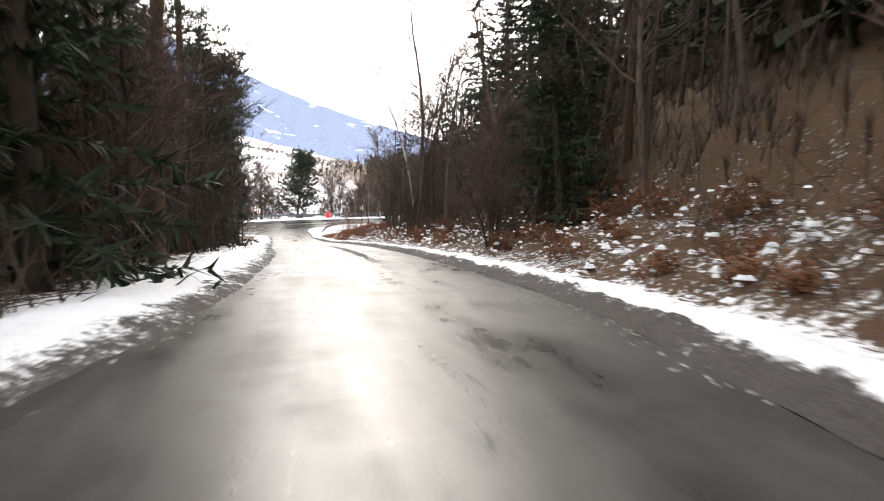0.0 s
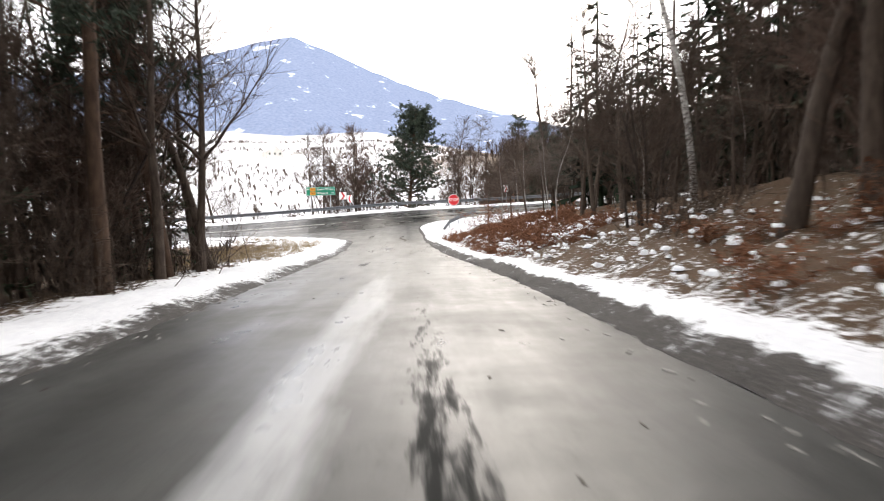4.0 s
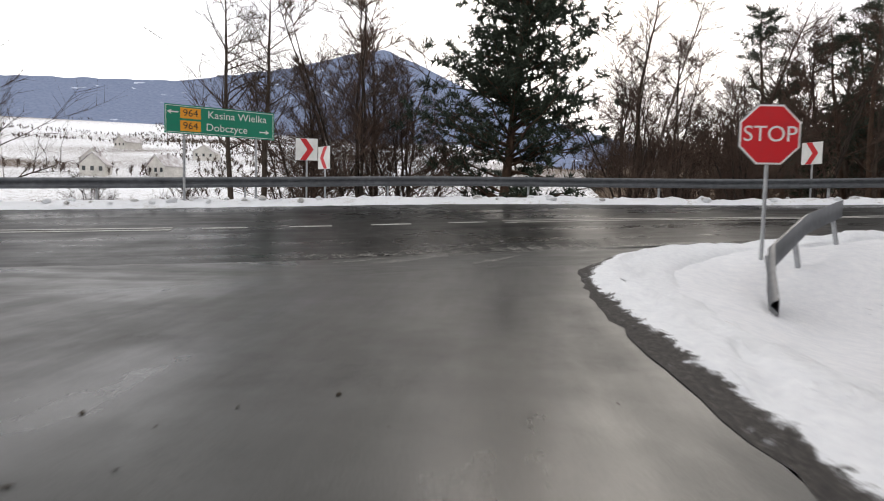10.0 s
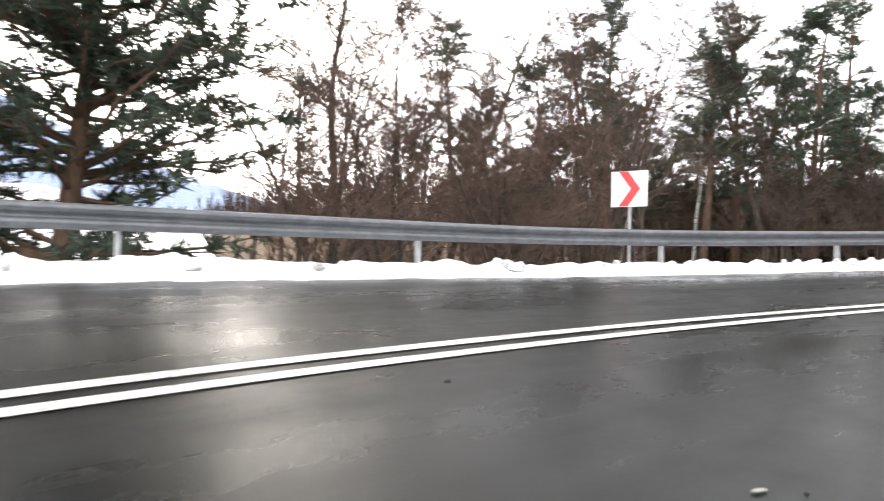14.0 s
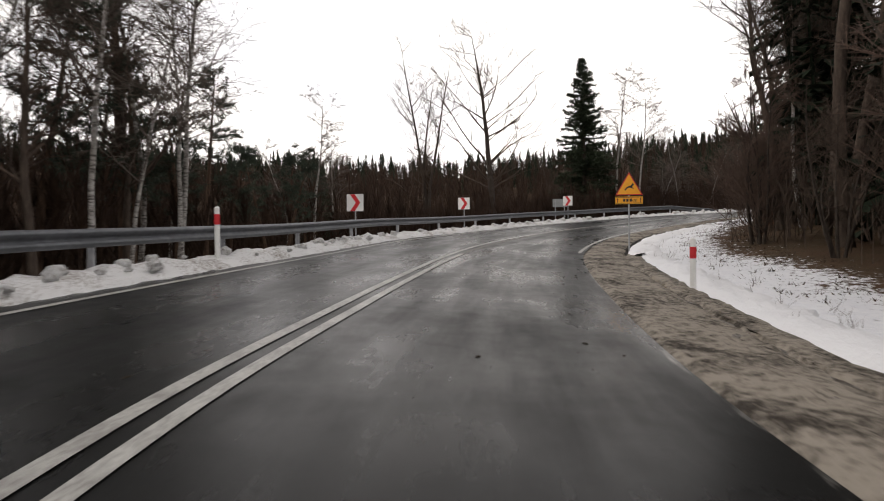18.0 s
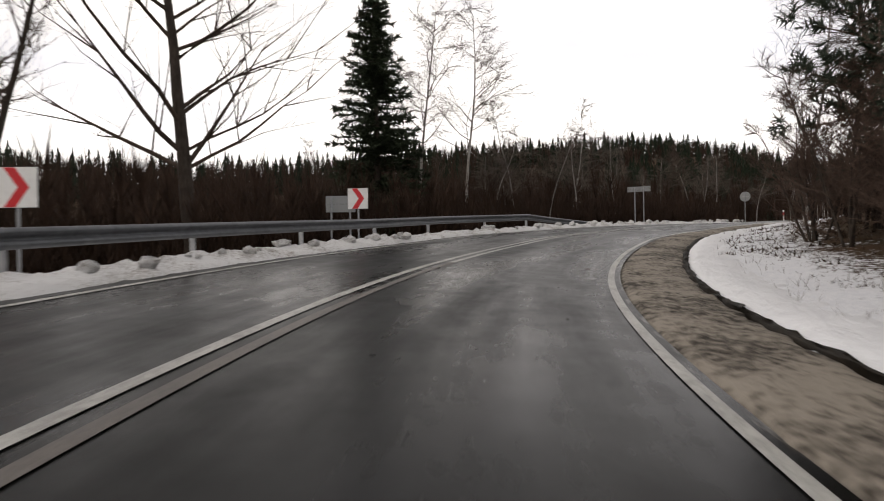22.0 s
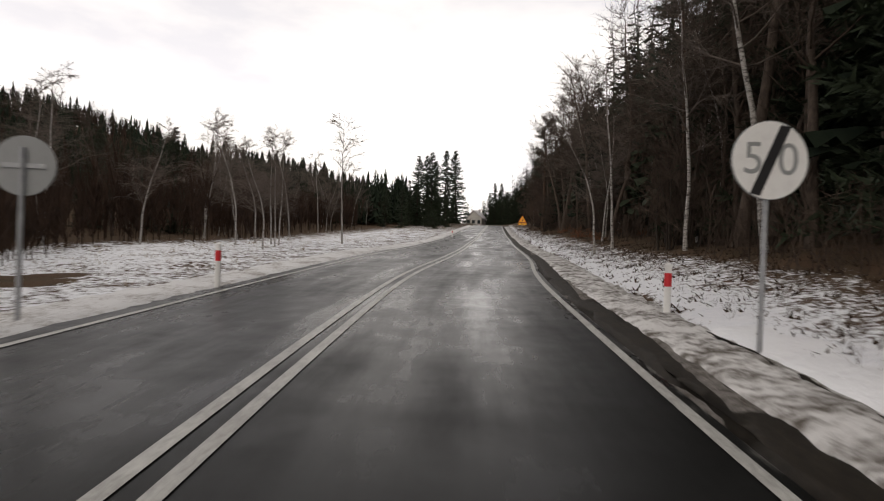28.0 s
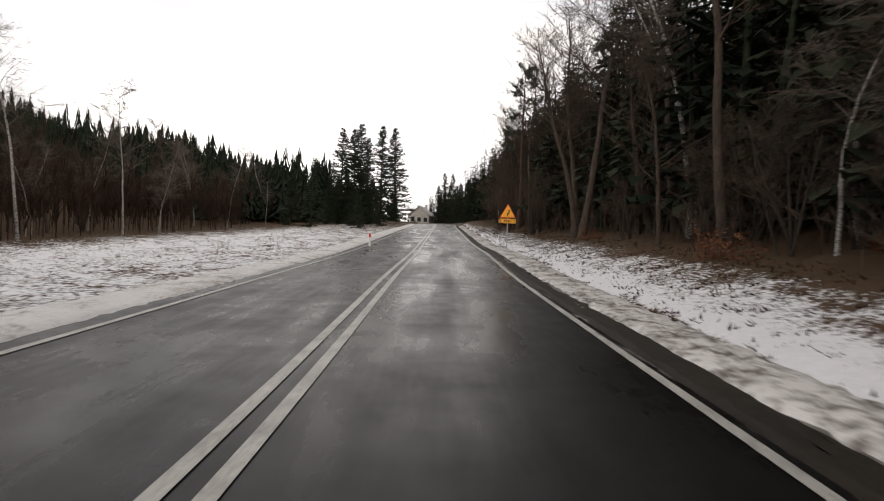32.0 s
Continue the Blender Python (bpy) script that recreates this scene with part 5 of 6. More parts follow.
def ridge_along(name, line, side, height, width, seed, label):
    """A lumpy snow bank outside a kerb line (x, y, z); side: -1 left, 1 right. The foot towards the road is dirty."""
    c = smooth_curve(line, 0.3)
    tg = np.gradient(c[:, :2], axis=0)
    tg /= np.linalg.norm(tg, axis=1, keepdims=True)
    nrm = np.stack([tg[:, 1], -tg[:, 0]], 1) * side
    n = 13
    rows, dirt = [], []
    grd = ground_z((c[:, 0, None] + nrm[:, 0, None] * width).ravel(), (c[:, 1, None] + nrm[:, 1, None] * width).ravel())[0]
    for q in range(len(c)):
        s = q * 0.3
        w = width * (1 + 0.25 * noise.noise((s * 0.2, seed, 1)))
        h = height * (0.85 + 0.6 * noise.noise((s * 0.35, seed, 5)))
        clean = float(np.interp(c[q, 1], [17, 23], [1.0, 2.4]))
        row = []
        for k in range(n):
            u = k / (n - 1)
            o = (-0.02 if side > 0 else -0.12) + u * (w + 0.02) + (0.10 * noise.noise((s * 0.6, k * 0.5, seed)) + 0.10 * noise.noise((s * 2.3, k, seed))) * (1 - u)
            base = c[q, 2] * (1 - u) + max(grd[q], c[q, 2] - 0.8) * u
            up = h * math.sin(math.pi * min(1, u * 1.05)) ** 0.75 + (0.07 * noise.noise((s * 1.7, k * 1.1, seed)) + 0.10 * noise.noise((s * 4.1, k * 2.3, seed))) * math.sin(math.pi * u)
            row.append((c[q, 0] + nrm[q, 0] * o, c[q, 1] + nrm[q, 1] * o, base + (max(up, -0.02) if 0 < k < n - 1 else (0.002 if k == 0 else -0.08))))
            dirt.append(float(np.interp(min(1.0, u * clean), [0, 0.2, 0.36, 0.46, 1], [0.85, 0.85, 0.60, -0.25, -0.35]) if side > 0 else np.interp(u, [0, 0.12, 0.24, 0.36, 1], [0.72, 0.6, 0.3, -0.2, -0.3])) + 0.25 * noise.noise((s * 0.5, u * 3, seed)))
        rows.append(row)
    me = strip(name, rows, M_BANK, {"dirt": dirt})
    return tagged(new(name, me), label, "snow bank", kind="stuff")


KERB_L = [(l, y, z) for y, l, r, z in SIDE_PTS] + [(x, y, FAN_P[np.argmin(np.hypot(FAN_P[:, 0] - x, FAN_P[:, 1] - y)), 2]) for x, y in MOUTH_L[1:]]
KERB_R = [(r, y, z) for y, l, r, z in SIDE_PTS] + [(x, y, FAN_P[np.argmin(np.hypot(FAN_P[:, 0] - x, FAN_P[:, 1] - y)), 2]) for x, y in MOUTH_R[1:]] + [on_main(sta(JUNC_S + s), -HALF) for s in (13.0, 17.0)]
ridge_along("snow_bank", KERB_L, -1, 0.17, 2.1, 11, "white snow bank along the side road below the pines")
ridge_along("snow_bank", KERB_R, 1, 0.15, 1.30, 12, "white snow bank along the side road below the bracken")


# ---- signs ----
def disc_bm(n, radius, thick, turn=0.0):
    """A plate in the xz plane that faces -y."""
    bm = bmesh.new()
    front = [bm.verts.new((radius * math.sin(2 * math.pi * (k / n) + turn), -thick / 2, radius * math.cos(2 * math.pi * (k / n) + turn))) for k in range(n)]
    back = [bm.verts.new((v.co.x, thick / 2, v.co.z)) for v in front]
    bm.faces.new(front[::-1])
    bm.faces.new(back)
    for k in range(n):
        bm.faces.new((front[k], front[(k + 1) % n], back[(k + 1) % n], back[k]))
    bmesh.ops.recalc_face_normals(bm, faces=bm.faces)
    return bm


def poly_bm(pts, y0, y1):
    """A plate with the outline pts (x, z), from y0 (front) to y1."""
    bm = bmesh.new()
    f = [bm.verts.new((x, y0, z)) for x, z in pts]
    b = [bm.verts.new((x, y1, z)) for x, z in pts]
    bm.faces.new(f)
    bm.faces.new(b[::-1])
    n = len(pts)
    for k in range(n):
        bm.faces.new((f[k], b[k], b[(k + 1) % n], f[(k + 1) % n]))
    bmesh.ops.recalc_face_normals(bm, faces=bm.faces)
    return bm


def rect(x0, z0, x1, z1):
    return [(x0, z0), (x1, z0), (x1, z1), (x0, z1)]


def pole_bm(x, z0, z1, r=0.03, y=0.045):
    bm = bmesh.new()
    bmesh.ops.create_cone(bm, cap_ends=True, segments=12, radius1=r, radius2=r, depth=z1 - z0, matrix=Matrix.Translation((x, y, (z0 + z1) / 2)))
    return bm


def letters(text, size, mat, parent, x, z, y, label=""):
    cu = bpy.data.curves.new("lettering", "FONT")
    cu.body, cu.size, cu.extrude, cu.align_x, cu.align_y = text, size, 0.001, "CENTER", "CENTER"
    tmp = bpy.data.objects.new("lettering", cu)
    me = bpy.data.meshes.new_from_object(tmp)
    me.name = "lettering"
    bpy.data.objects.remove(tmp)
    me.transform(Matrix.Translation((x, y, z)) @ Matrix.Rotation(radians(90), 4, "X"))
    me.materials.clear()
    return link_part("lettering", me, mat, parent, label)


def stand(ob, x, y, face, z=None):
    """face: the heading, in degrees from +y to the left, in which one looks at the sign's front."""
    ob.matrix_basis = pose(x, y, gz(x, y) if z is None else z, 0, 0, face)
    return ob


def chevron_sign(x, y, z_mid, face, size=0.72, flip=False, group="chevron boards"):
    ob = thing("chevron_sign", "white square board with red chevron behind guard rail", "road sign", group)
    base = gz(x, y)
    zm = z_mid - base
    h = size / 2
    board = part("board", poly_bm(rect(-h, zm - h, h, zm + h), -0.012, 0.012), M_WHITE, ob)
    s = -1 if flip else 1
    a = [(-0.30, 0.5), (-0.02, 0.5), (0.32, 0.0), (-0.02, -0.5), (-0.30, -0.5), (0.04, 0.0)]
    part("chevron", poly_bm([(s * u * size, zm + v * size * 0.985) for u, v in a], -0.016, -0.012), M_RED, board, "red chevron arrow")
    part("post", pole_bm(0, -0.4, zm + h * 0.9), M_POST, ob)
    return stand(ob, x, y, face, base)


def stop_sign(x, y, z_mid, face, r=0.46):
    base = gz(x, y)
    ob = thing("stop_sign", "red octagonal stop sign on steel post in snow", "road sign")
    zm = z_mid - base
    board = None
    for nm, rad, y0, m in (("board", r, 0.0, M_GREY), ("border", r * 0.985, -0.012, M_WHITE), ("face", r * 0.93, -0.016, M_RED)):
        bm = disc_bm(8, rad / math.cos(math.pi / 8), 0.02 if nm == "board" else 0.004, math.pi / 8)
        bmesh.ops.translate(bm, vec=(0, y0, zm), verts=bm.verts)
        p = part(nm, bm, m, board or ob)
        board = board or p
    letters("STOP", 0.34, M_WHITE, board, 0, zm, -0.020, "white letters STOP")
    part("post", pole_bm(0, -0.4, zm + 0.2), M_POST, ob)
    return stand(ob, x, y, face, base)


def head(i0):
    """Heading of the main road's right lane at a station, in degrees from +y to the left."""
    t_ = (MAIN[i0 + 2] - MAIN[i0 - 2])[:2]
    return math.degrees(math.atan2(-t_[0], t_[1]))


stop_sign(2.62, 32.6, 2.98, 2)
for x, y, z, f in ((24.26, 40.99, 4.30, -104), (41.4, 33.76, 4.87, -112), (52.25, 26.09, 5.46, -120), (58.92, 16.22, 6.06, -132), (8.6, 44.5, 3.79, -60)):
    chevron_sign(x, y, z, f)
chevron_sign(-8.02, 43.1, 3.54, 8)
chevron_sign(-7.28, 42.6, 3.24, -44, flip=True)


def direction_board():
    ob = thing("direction_sign", "green direction board with white lettering on two steel posts", "road sign")
    x0, y0, x1, y1 = -11.05, 39.62, -8.55, 41.5
    w = math.hypot(x1 - x0, y1 - y0)
    cx, cy = (x0 + x1) / 2, (y0 + y1) / 2
    base = gz(cx, cy)
    top, bot = 4.48 - base, 3.66 - base
    h2 = w / 2
    board = part("board", poly_bm(rect(-h2, bot, h2, top), -0.015, 0.015), M_GREEN, ob)
    mid, hh = (top + bot) / 2, (top - bot)
    for nm, r_ in (("border", rect(-h2 + .03, top - .045, h2 - .03, top - .03)), ("border", rect(-h2 + .03, bot + .03, h2 - .03, bot + .045)), ("border", rect(-h2 + .03, bot + .03, -h2 + .045, top - .03)), ("border", rect(h2 - .045, bot + .03, h2 - .03, top - .03))):
        part(nm, poly_bm(r_, -0.019, -0.015), M_WHITE, board)
    for k, (txt, zc) in enumerate((("Kasina Wielka", mid + hh * 0.22), ("Dobczyce", mid - hh * 0.22))):
        part("number_field", poly_bm(rect(-h2 + .42, zc - .15, -h2 + .98, zc + .15), -0.019, -0.015), M_ORG, board)
        letters("964", 0.28, M_BLACK, board, -h2 + .70, zc, -0.022)
        letters(txt, 0.30, M_WHITE, board, (-h2 + 2.03) if k == 0 else (-h2 + 1.72), zc, -0.019)
    def arrow(cx_, zc, s):
        return [(cx_ - .15 * s, zc + .02), (cx_ + .04 * s, zc + .02), (cx_ + .04 * s, zc + .07), (cx_ + .15 * s, zc), (cx_ + .04 * s, zc - .07), (cx_ + .04 * s, zc - .02), (cx_ - .15 * s, zc - .02)]
    part("arrow", poly_bm(arrow(-h2 + .22, mid + hh * 0.24, -1), -0.019, -0.015), M_WHITE, board)
    part("arrow", poly_bm(arrow(h2 - .30, mid - hh * 0.24, 1), -0.019, -0.015), M_WHITE, board)
    for s in (-0.66, 0.66):
        part("post", pole_bm(h2 * s, -0.5, top - 0.05, 0.038, 0.06), M_POST, ob)
    return stand(ob, cx, cy, math.degrees(math.atan2(y1 - y0, x1 - x0)), base)


direction_board()


def triangle_sign(x, y, z_top, face, size, kind):
    base = gz(x, y)
    ob = thing("warning_sign", "yellow triangular warning sign with black %s above yellow plate" % kind, "road sign")
    zt = z_top - base
    h = size * 0.866
    def tri(s, y0, y1):
        c = zt - h * 2 / 3
        return poly_bm([(0, c + h * 2 / 3 * s), (-size / 2 * s, c - h / 3 * s), (size / 2 * s, c - h / 3 * s)], y0, y1)
    board = part("board", tri(1.0, -0.012, 0.012), M_RED, ob, "thin red border")
    part("face", tri(0.88, -0.016, -0.012), M_YEL, board, "yellow face")
    c = zt - h * 2 / 3
    if kind == "leaping deer":
        deer = [(-.17, -.10), (-.10, -.02), (-.02, .03), (.06, .05), (.10, .10), (.14, .16), (.16, .10), (.20, .07), (.14, .05), (.11, -.01), (.17, -.06), (.20, -.09), (.10, -.05), (.02, -.03), (-.05, -.05), (-.10, -.10), (-.16, -.16), (-.13, -.10)]
        part("symbol", poly_bm([(u * size, c + (v + .02) * size) for u, v in deer], -0.020, -0.016), M_BLACK, board)
    else:
        bend = [(-.05, -.19), (.02, -.19), (.02, -.06), (.10, -.03), (.10, .12), (.15, .12), (.07, .22), (-.01, .12), (.04, .12), (.04, .01), (-.05, -.02)]
        part("symbol", poly_bm([(u * size, c + (v) * size) for u, v in bend], -0.020, -0.016), M_BLACK, board)
    pb = zt - h - 0.05
    plate = part("plate", poly_bm(rect(-size / 2, pb - 0.26, size / 2, pb), -0.010, 0.010), M_YEL, ob)
    for a in (rect(-size / 2 + .02, pb - .24, size / 2 - .02, pb - .225), rect(-size / 2 + .02, pb - .035, size / 2 - .02, pb - .02)):
        part("plate_border", poly_bm(a, -0.014, -0.010), M_BLACK, plate)
    for u in (-.22, -.10, .02):
        part("inscription", poly_bm(rect(u * size, pb - 0.18, (u + .08) * size, pb - 0.08), -0.014, -0.010), M_BLACK, plate)
    letters("km", 0.17, M_BLACK, plate, 0.19 * size, pb - 0.13, -0.013)
    for u in (-.42, .42):
        part("arrow", poly_bm([(u * size - .012, pb - .21), (u * size + .012, pb - .21), (u * size + .012, pb - .11), (u * size + .035, pb - .11), (u * size, pb - .05), (u * size - .035, pb - .11), (u * size - .012, pb - .11)], -0.014, -0.010), M_BLACK, plate)
    part("post", pole_bm(0, -0.4, zt - 0.15, 0.028), M_POST, ob)
    return stand(ob, x, y, face, base)


triangle_sign(34.72, 24.78, 5.58, -112, 0.93, "leaping deer")
triangle_sign(60.45, -85.5, 10.72, -181, 0.93, "bend arrow")


def round_sign(x, y, z_mid, face, r, back):
    base = gz(x, y)
    ob = thing("speed_sign", "grey back of a round sign on a steel post" if back else "white round end-of-limit sign with grey 50 and black slash", "road sign")
    zm = z_mid - base
    bm = disc_bm(32, r, 0.02)
    bmesh.ops.translate(bm, vec=(0, 0, zm), verts=bm.verts)
    board = part("board", bm, M_GREY, ob)
    if not back:
        bm = disc_bm(32, r * 0.98, 0.004)
        bmesh.ops.translate(bm, vec=(0, -0.012, zm), verts=bm.verts)
        part("face", bm, M_WHITE, board)
        letters("5", 0.52, M_GREY, board, -0.20, zm, -0.016)
        letters("0", 0.52, M_GREY, board, 0.21, zm, -0.016)
        a = 0.30
        part("slash", poly_bm([(-a * .55 - .06, zm - r * .85), (-a * .55 + .06, zm - r * .9), (a * .55 + .06, zm + r * .85), (a * .55 - .06, zm + r * .9)], -0.022, -0.018), M_BLACK, board)
    else:
        part("clamp", poly_bm(rect(-0.25, zm - 0.03, 0.25, zm + 0.03), -0.03, -0.01), M_POST, ob)
    part("post", pole_bm(0, -0.4, zm + r * 0.6, 0.03, -0.05 if back else 0.045), M_POST, ob)
    return stand(ob, x, y, face, base)


round_sign(57.96, -20.51, 8.21, -170, 0.45, False)
round_sign(66.98, -20.25, 7.91, -165, 0.38, True)


def delineator(x, y, face, h=1.0, top=None):
    h = h if top is None else top - gz(x, y)
    ob = thing("delineator_post", "white plastic delineator post with red band in snow", "delineator", "delineator posts")
    bm = bmesh.new()
    prof = [(-0.06, 0.0), (-0.045, -0.03), (0, -0.042), (0.045, -0.03), (0.06, 0.0), (0, 0.03)]
    for z0, z1 in ((-0.3, h),):
        lo = [bm.verts.new((a, b, z0)) for a, b in prof]
        hi = [bm.verts.new((a, b, z1 + (0.04 if b > 0 else 0))) for a, b in prof]
        bm.faces.new(hi)
        for k in range(6):
            bm.faces.new((lo[k], lo[(k + 1) % 6], hi[(k + 1) % 6], hi[k]))
    bmesh.ops.recalc_face_normals(bm, faces=bm.faces)
    body = part("body", bm, M_WHITE, ob)
    bm = bmesh.new()
    p2 = [(a * 1.07, b * 1.12) for a, b in prof]
    lo = [bm.verts.new((a, b, h - 0.36)) for a, b in p2]
    hi = [bm.verts.new((a, b, h - 0.14)) for a, b in p2]
    for k in range(6):
        bm.faces.new((lo[k], lo[(k + 1) % 6], hi[(k + 1) % 6], hi[k]))
    bm.faces.new(hi)
    bm.faces.new(lo[::-1])
    bmesh.ops.recalc_face_normals(bm, faces=bm.faces)
    part("reflector_band", bm, M_RED, body, "red reflective band")
    return stand(ob, x, y, face)


delineator(25.05, 28.89, -105, 1.15)
delineator(28.64, 37.89, -108, top=4.02)
delineator(67.02, -25.66, -170, top=6.95)
delineator(68.38, -86.0, -180)
delineator(58.30, -23.69, -172)


def board_back(x, y, z_mid, face, w, h, posts, planks, label):
    """A sign seen from behind: a panel on posts with stiffening rails."""
    base = gz(x, y)
    ob = thing("sign_panel", label, "road sign")
    zm = z_mid - base
    for k in range(planks):
        z0 = zm - h / 2 + h * k / planks
        part("slat", poly_bm(rect(-w / 2, z0 + 0.004, w / 2, z0 + h / planks - 0.004), -0.012, 0.012), M_GREY, ob)
    for s in (-0.3, 0.3) if planks > 1 else (0.0,):
        part("rail", poly_bm(rect(s * w - 0.02, zm - h / 2 + 0.02, s * w + 0.02, zm + h / 2 - 0.02), -0.03, -0.012), M_POST, ob)
    for px in posts:
        part("post", pole_bm(px, -0.4, zm + h / 2 - 0.03, 0.035, -0.06), M_POST, ob)
    return stand(ob, x, y, face, base)


board_back(66.3, -7.3, 7.93, -150, 1.45, 0.34, (-0.25, 0.3), 4, "grey slatted back of a direction board on two posts")
board_back(60.82, 16.03, 6.0, -118, 1.1, 0.62, (-0.35, 0.35), 2, "grey back of a sign panel behind the guard rail")


def bent_rail():
    """The old rail end beside the mouth: a beam that dips into the snow on short posts."""
    ob = thing("bent_guard_rail", "bent steel guard rail end dipping into the snow", "guard rail")
    line = [Vector((1.62, 29.5, gz(1.62, 29.5) + 0.02)), Vector((1.85, 30.2, gz(1.85, 30.2) + 0.22)), Vector((2.15, 31.0, gz(2.15, 31.0) + 0.50)), Vector((3.3, 32.7, gz(3.3, 32.7) + 0.52)), Vector((4.6, 34.3, gz(4.6, 34.3) + 0.62))]
    rows = []
    for k in range(len(line) * 4 - 3):
        i, a = divmod(k, 4)
        p = line[i].lerp(line[min(i + 1, len(line) - 1)], a / 4)
        q = line[min(i + 1, len(line) - 1)] - line[max(i - 1, 0)]
        n = Vector((-q.y, q.x, 0)).normalized()
        rows.append([tuple(p + n * u + Vector((0, 0, v))) for u, v in w_profile()] + [tuple(p - n * 0.006 + Vector((0, 0, v))) for v in (0.155, -0.155)])
    link_part("beam", strip("beam", rows, M_STEEL), M_STEEL, ob)
    for x, y in ((2.2, 31.05), (3.0, 32.2), (4.4, 34.0)):
        bm = bmesh.new()
        bmesh.ops.create_cube(bm, size=1)
        bmesh.ops.scale(bm, vec=(0.06, 0.12, 1.2), verts=bm.verts)
        bmesh.ops.bevel(bm, geom=bm.edges[:], offset=0.008, segments=1, affect="EDGES")
        bmesh.ops.transform(bm, matrix=pose(x, y, gz(x, y) - 0.08, 6, -9, -35), verts=bm.verts)
        part("post", bm, M_POST, ob)
    return ob


bent_rail()


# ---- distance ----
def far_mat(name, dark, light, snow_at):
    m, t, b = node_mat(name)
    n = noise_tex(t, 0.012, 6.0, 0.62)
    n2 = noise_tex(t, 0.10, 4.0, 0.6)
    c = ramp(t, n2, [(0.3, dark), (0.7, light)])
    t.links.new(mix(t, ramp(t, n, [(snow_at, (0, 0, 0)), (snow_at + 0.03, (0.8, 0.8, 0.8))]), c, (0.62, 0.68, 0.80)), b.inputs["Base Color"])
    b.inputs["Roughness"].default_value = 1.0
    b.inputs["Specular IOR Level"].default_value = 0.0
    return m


# Distance haze is painted in as blue-grey base colours, not in the air.
M_MOUNT = far_mat("haze_tinted_mountain_forest", (0.16, 0.20, 0.30), (0.22, 0.26, 0.36), 0.63)


SKYLINE = [(-80, 5.5), (-60, 7.0), (-39, 9.0), (-28, 9.8), (-19, 11.6), (-14, 13.0), (-11.5, 13.4), (-8, 12.1), (-4.8, 10.6), (0.3, 8.6), (5.3, 7.1), (10.4, 5.7), (20, 3.4), (35, 2.0)]


def mountain():
    """The wooded mountain across the valley: a ridge with one high top."""
    rows = []
    az, el = zip(*SKYLINE)
    for k in range(0, 231):
        a = -80 + 0.5 * k
        top = 2600 * math.tan(radians(-0.15 + float(np.interp(a - 0.6, az, el)))) + 9 * noise.noise((a * 0.8, 1, 0))
        row = []
        for j in range(18):
            u = j / 17
            r = 1250 + 1350 * u
            h = (top + 45) * (u ** 1.25) + 14 * noise.noise((a * 0.5, u * 9, 3)) * math.sin(u * math.pi)
            row.append((r * math.sin(radians(a)), r * math.cos(radians(a)), -45 + h))
        rows.append(row)
    return tagged(new("mountain", strip("mountain", rows, M_MOUNT)), "wooded mountain with snowy clearings, tinted blue to stand for haze", "mountain", kind="structure")


mountain()


def far_wood(name, pts, mat, conifer, label, seed, low=7.0, high=12.0, fat=1.0, thin=1.0, blades=22):
    """A distant wood: each tree a few slim blades round a stem, with an uneven top."""
    r = random.Random(seed)
    v, f = [], []
    x = np.array([p[0] for p in pts])
    y = np.array([p[1] for p in pts])
    z = ground_z(x, y)[0]
    for (px, py), pz in zip(pts, z):
        h = r.uniform(low, high) * (0.95 if conifer else 0.85)
        if conifer:
            w = h * r.uniform(0.12, 0.2)
            tiers = 8
            for t_ in range(tiers):
                z0 = pz + h * (0.08 + 0.84 * t_ / tiers)
                z1 = z0 + h * 0.17
                rad = w * (1 - (t_ / tiers) ** 1.3) + 0.12
                n = 6
                ph = r.uniform(0, 6)
                for k in range(n):
                    a0 = ph + 2 * math.pi * k / n
                    rr = rad * r.uniform(0.45, 1.35)
                    i = len(v)
                    v += [(px + rr * math.cos(a0 - 0.34), py + rr * math.sin(a0 - 0.34), z0 + r.uniform(-.3, .3)), (px + rr * math.cos(a0 + 0.34), py + rr * math.sin(a0 + 0.34), z0 + r.uniform(-.3, .3)), (px, py, z1)]
                    f.append((i, i + 1, i + 2))
        else:
            lean = (r.gauss(0, 0.4), r.gauss(0, 0.4))
            for k in range(blades):
                a0 = r.uniform(0, 6.3)
                u = r.random() ** 0.7
                b0 = pz + h * (0.0 if k == 0 else 0.15 + 0.6 * u)
                L = h if k == 0 else h * r.uniform(0.22, 0.42)
                sp = 0 if k == 0 else L * r.uniform(0.25, 0.6) * fat
                wd = 0.12 * thin if k == 0 else r.uniform(0.05, 0.14) * fat * thin
                i = len(v)
                cx, cy = px + lean[0] * u, py + lean[1] * u
                q = a0 + 1.57
                v += [(cx - wd * math.cos(q), cy - wd * math.sin(q), b0), (cx + wd * math.cos(q), cy + wd * math.sin(q), b0), (cx + sp * math.cos(a0), cy + sp * math.sin(a0), b0 + L)]
                f.append((i, i + 1, i + 2))
    return tagged(new(name, mesh_from(name, v, f, mat)), label, "woodland", kind="stuff")


def wood_points(n, box, keep, seed):
    r = random.Random(seed)
    x0, y0, x1, y1 = box
    xs = np.array([r.uniform(x0, x1) for _ in range(n)])
    ys = np.array([r.uniform(y0, y1) for _ in range(n)])
    d, i = main_at(xs, ys)
    return [(a, b) for a, b, c in zip(xs, ys, d) if keep(c, a, b)]


def in_wood(d, x, y):
    return d > 34 + 6 * math.sin(y * 0.09) and math.degrees(math.atan2(x, y - 10)) > 24


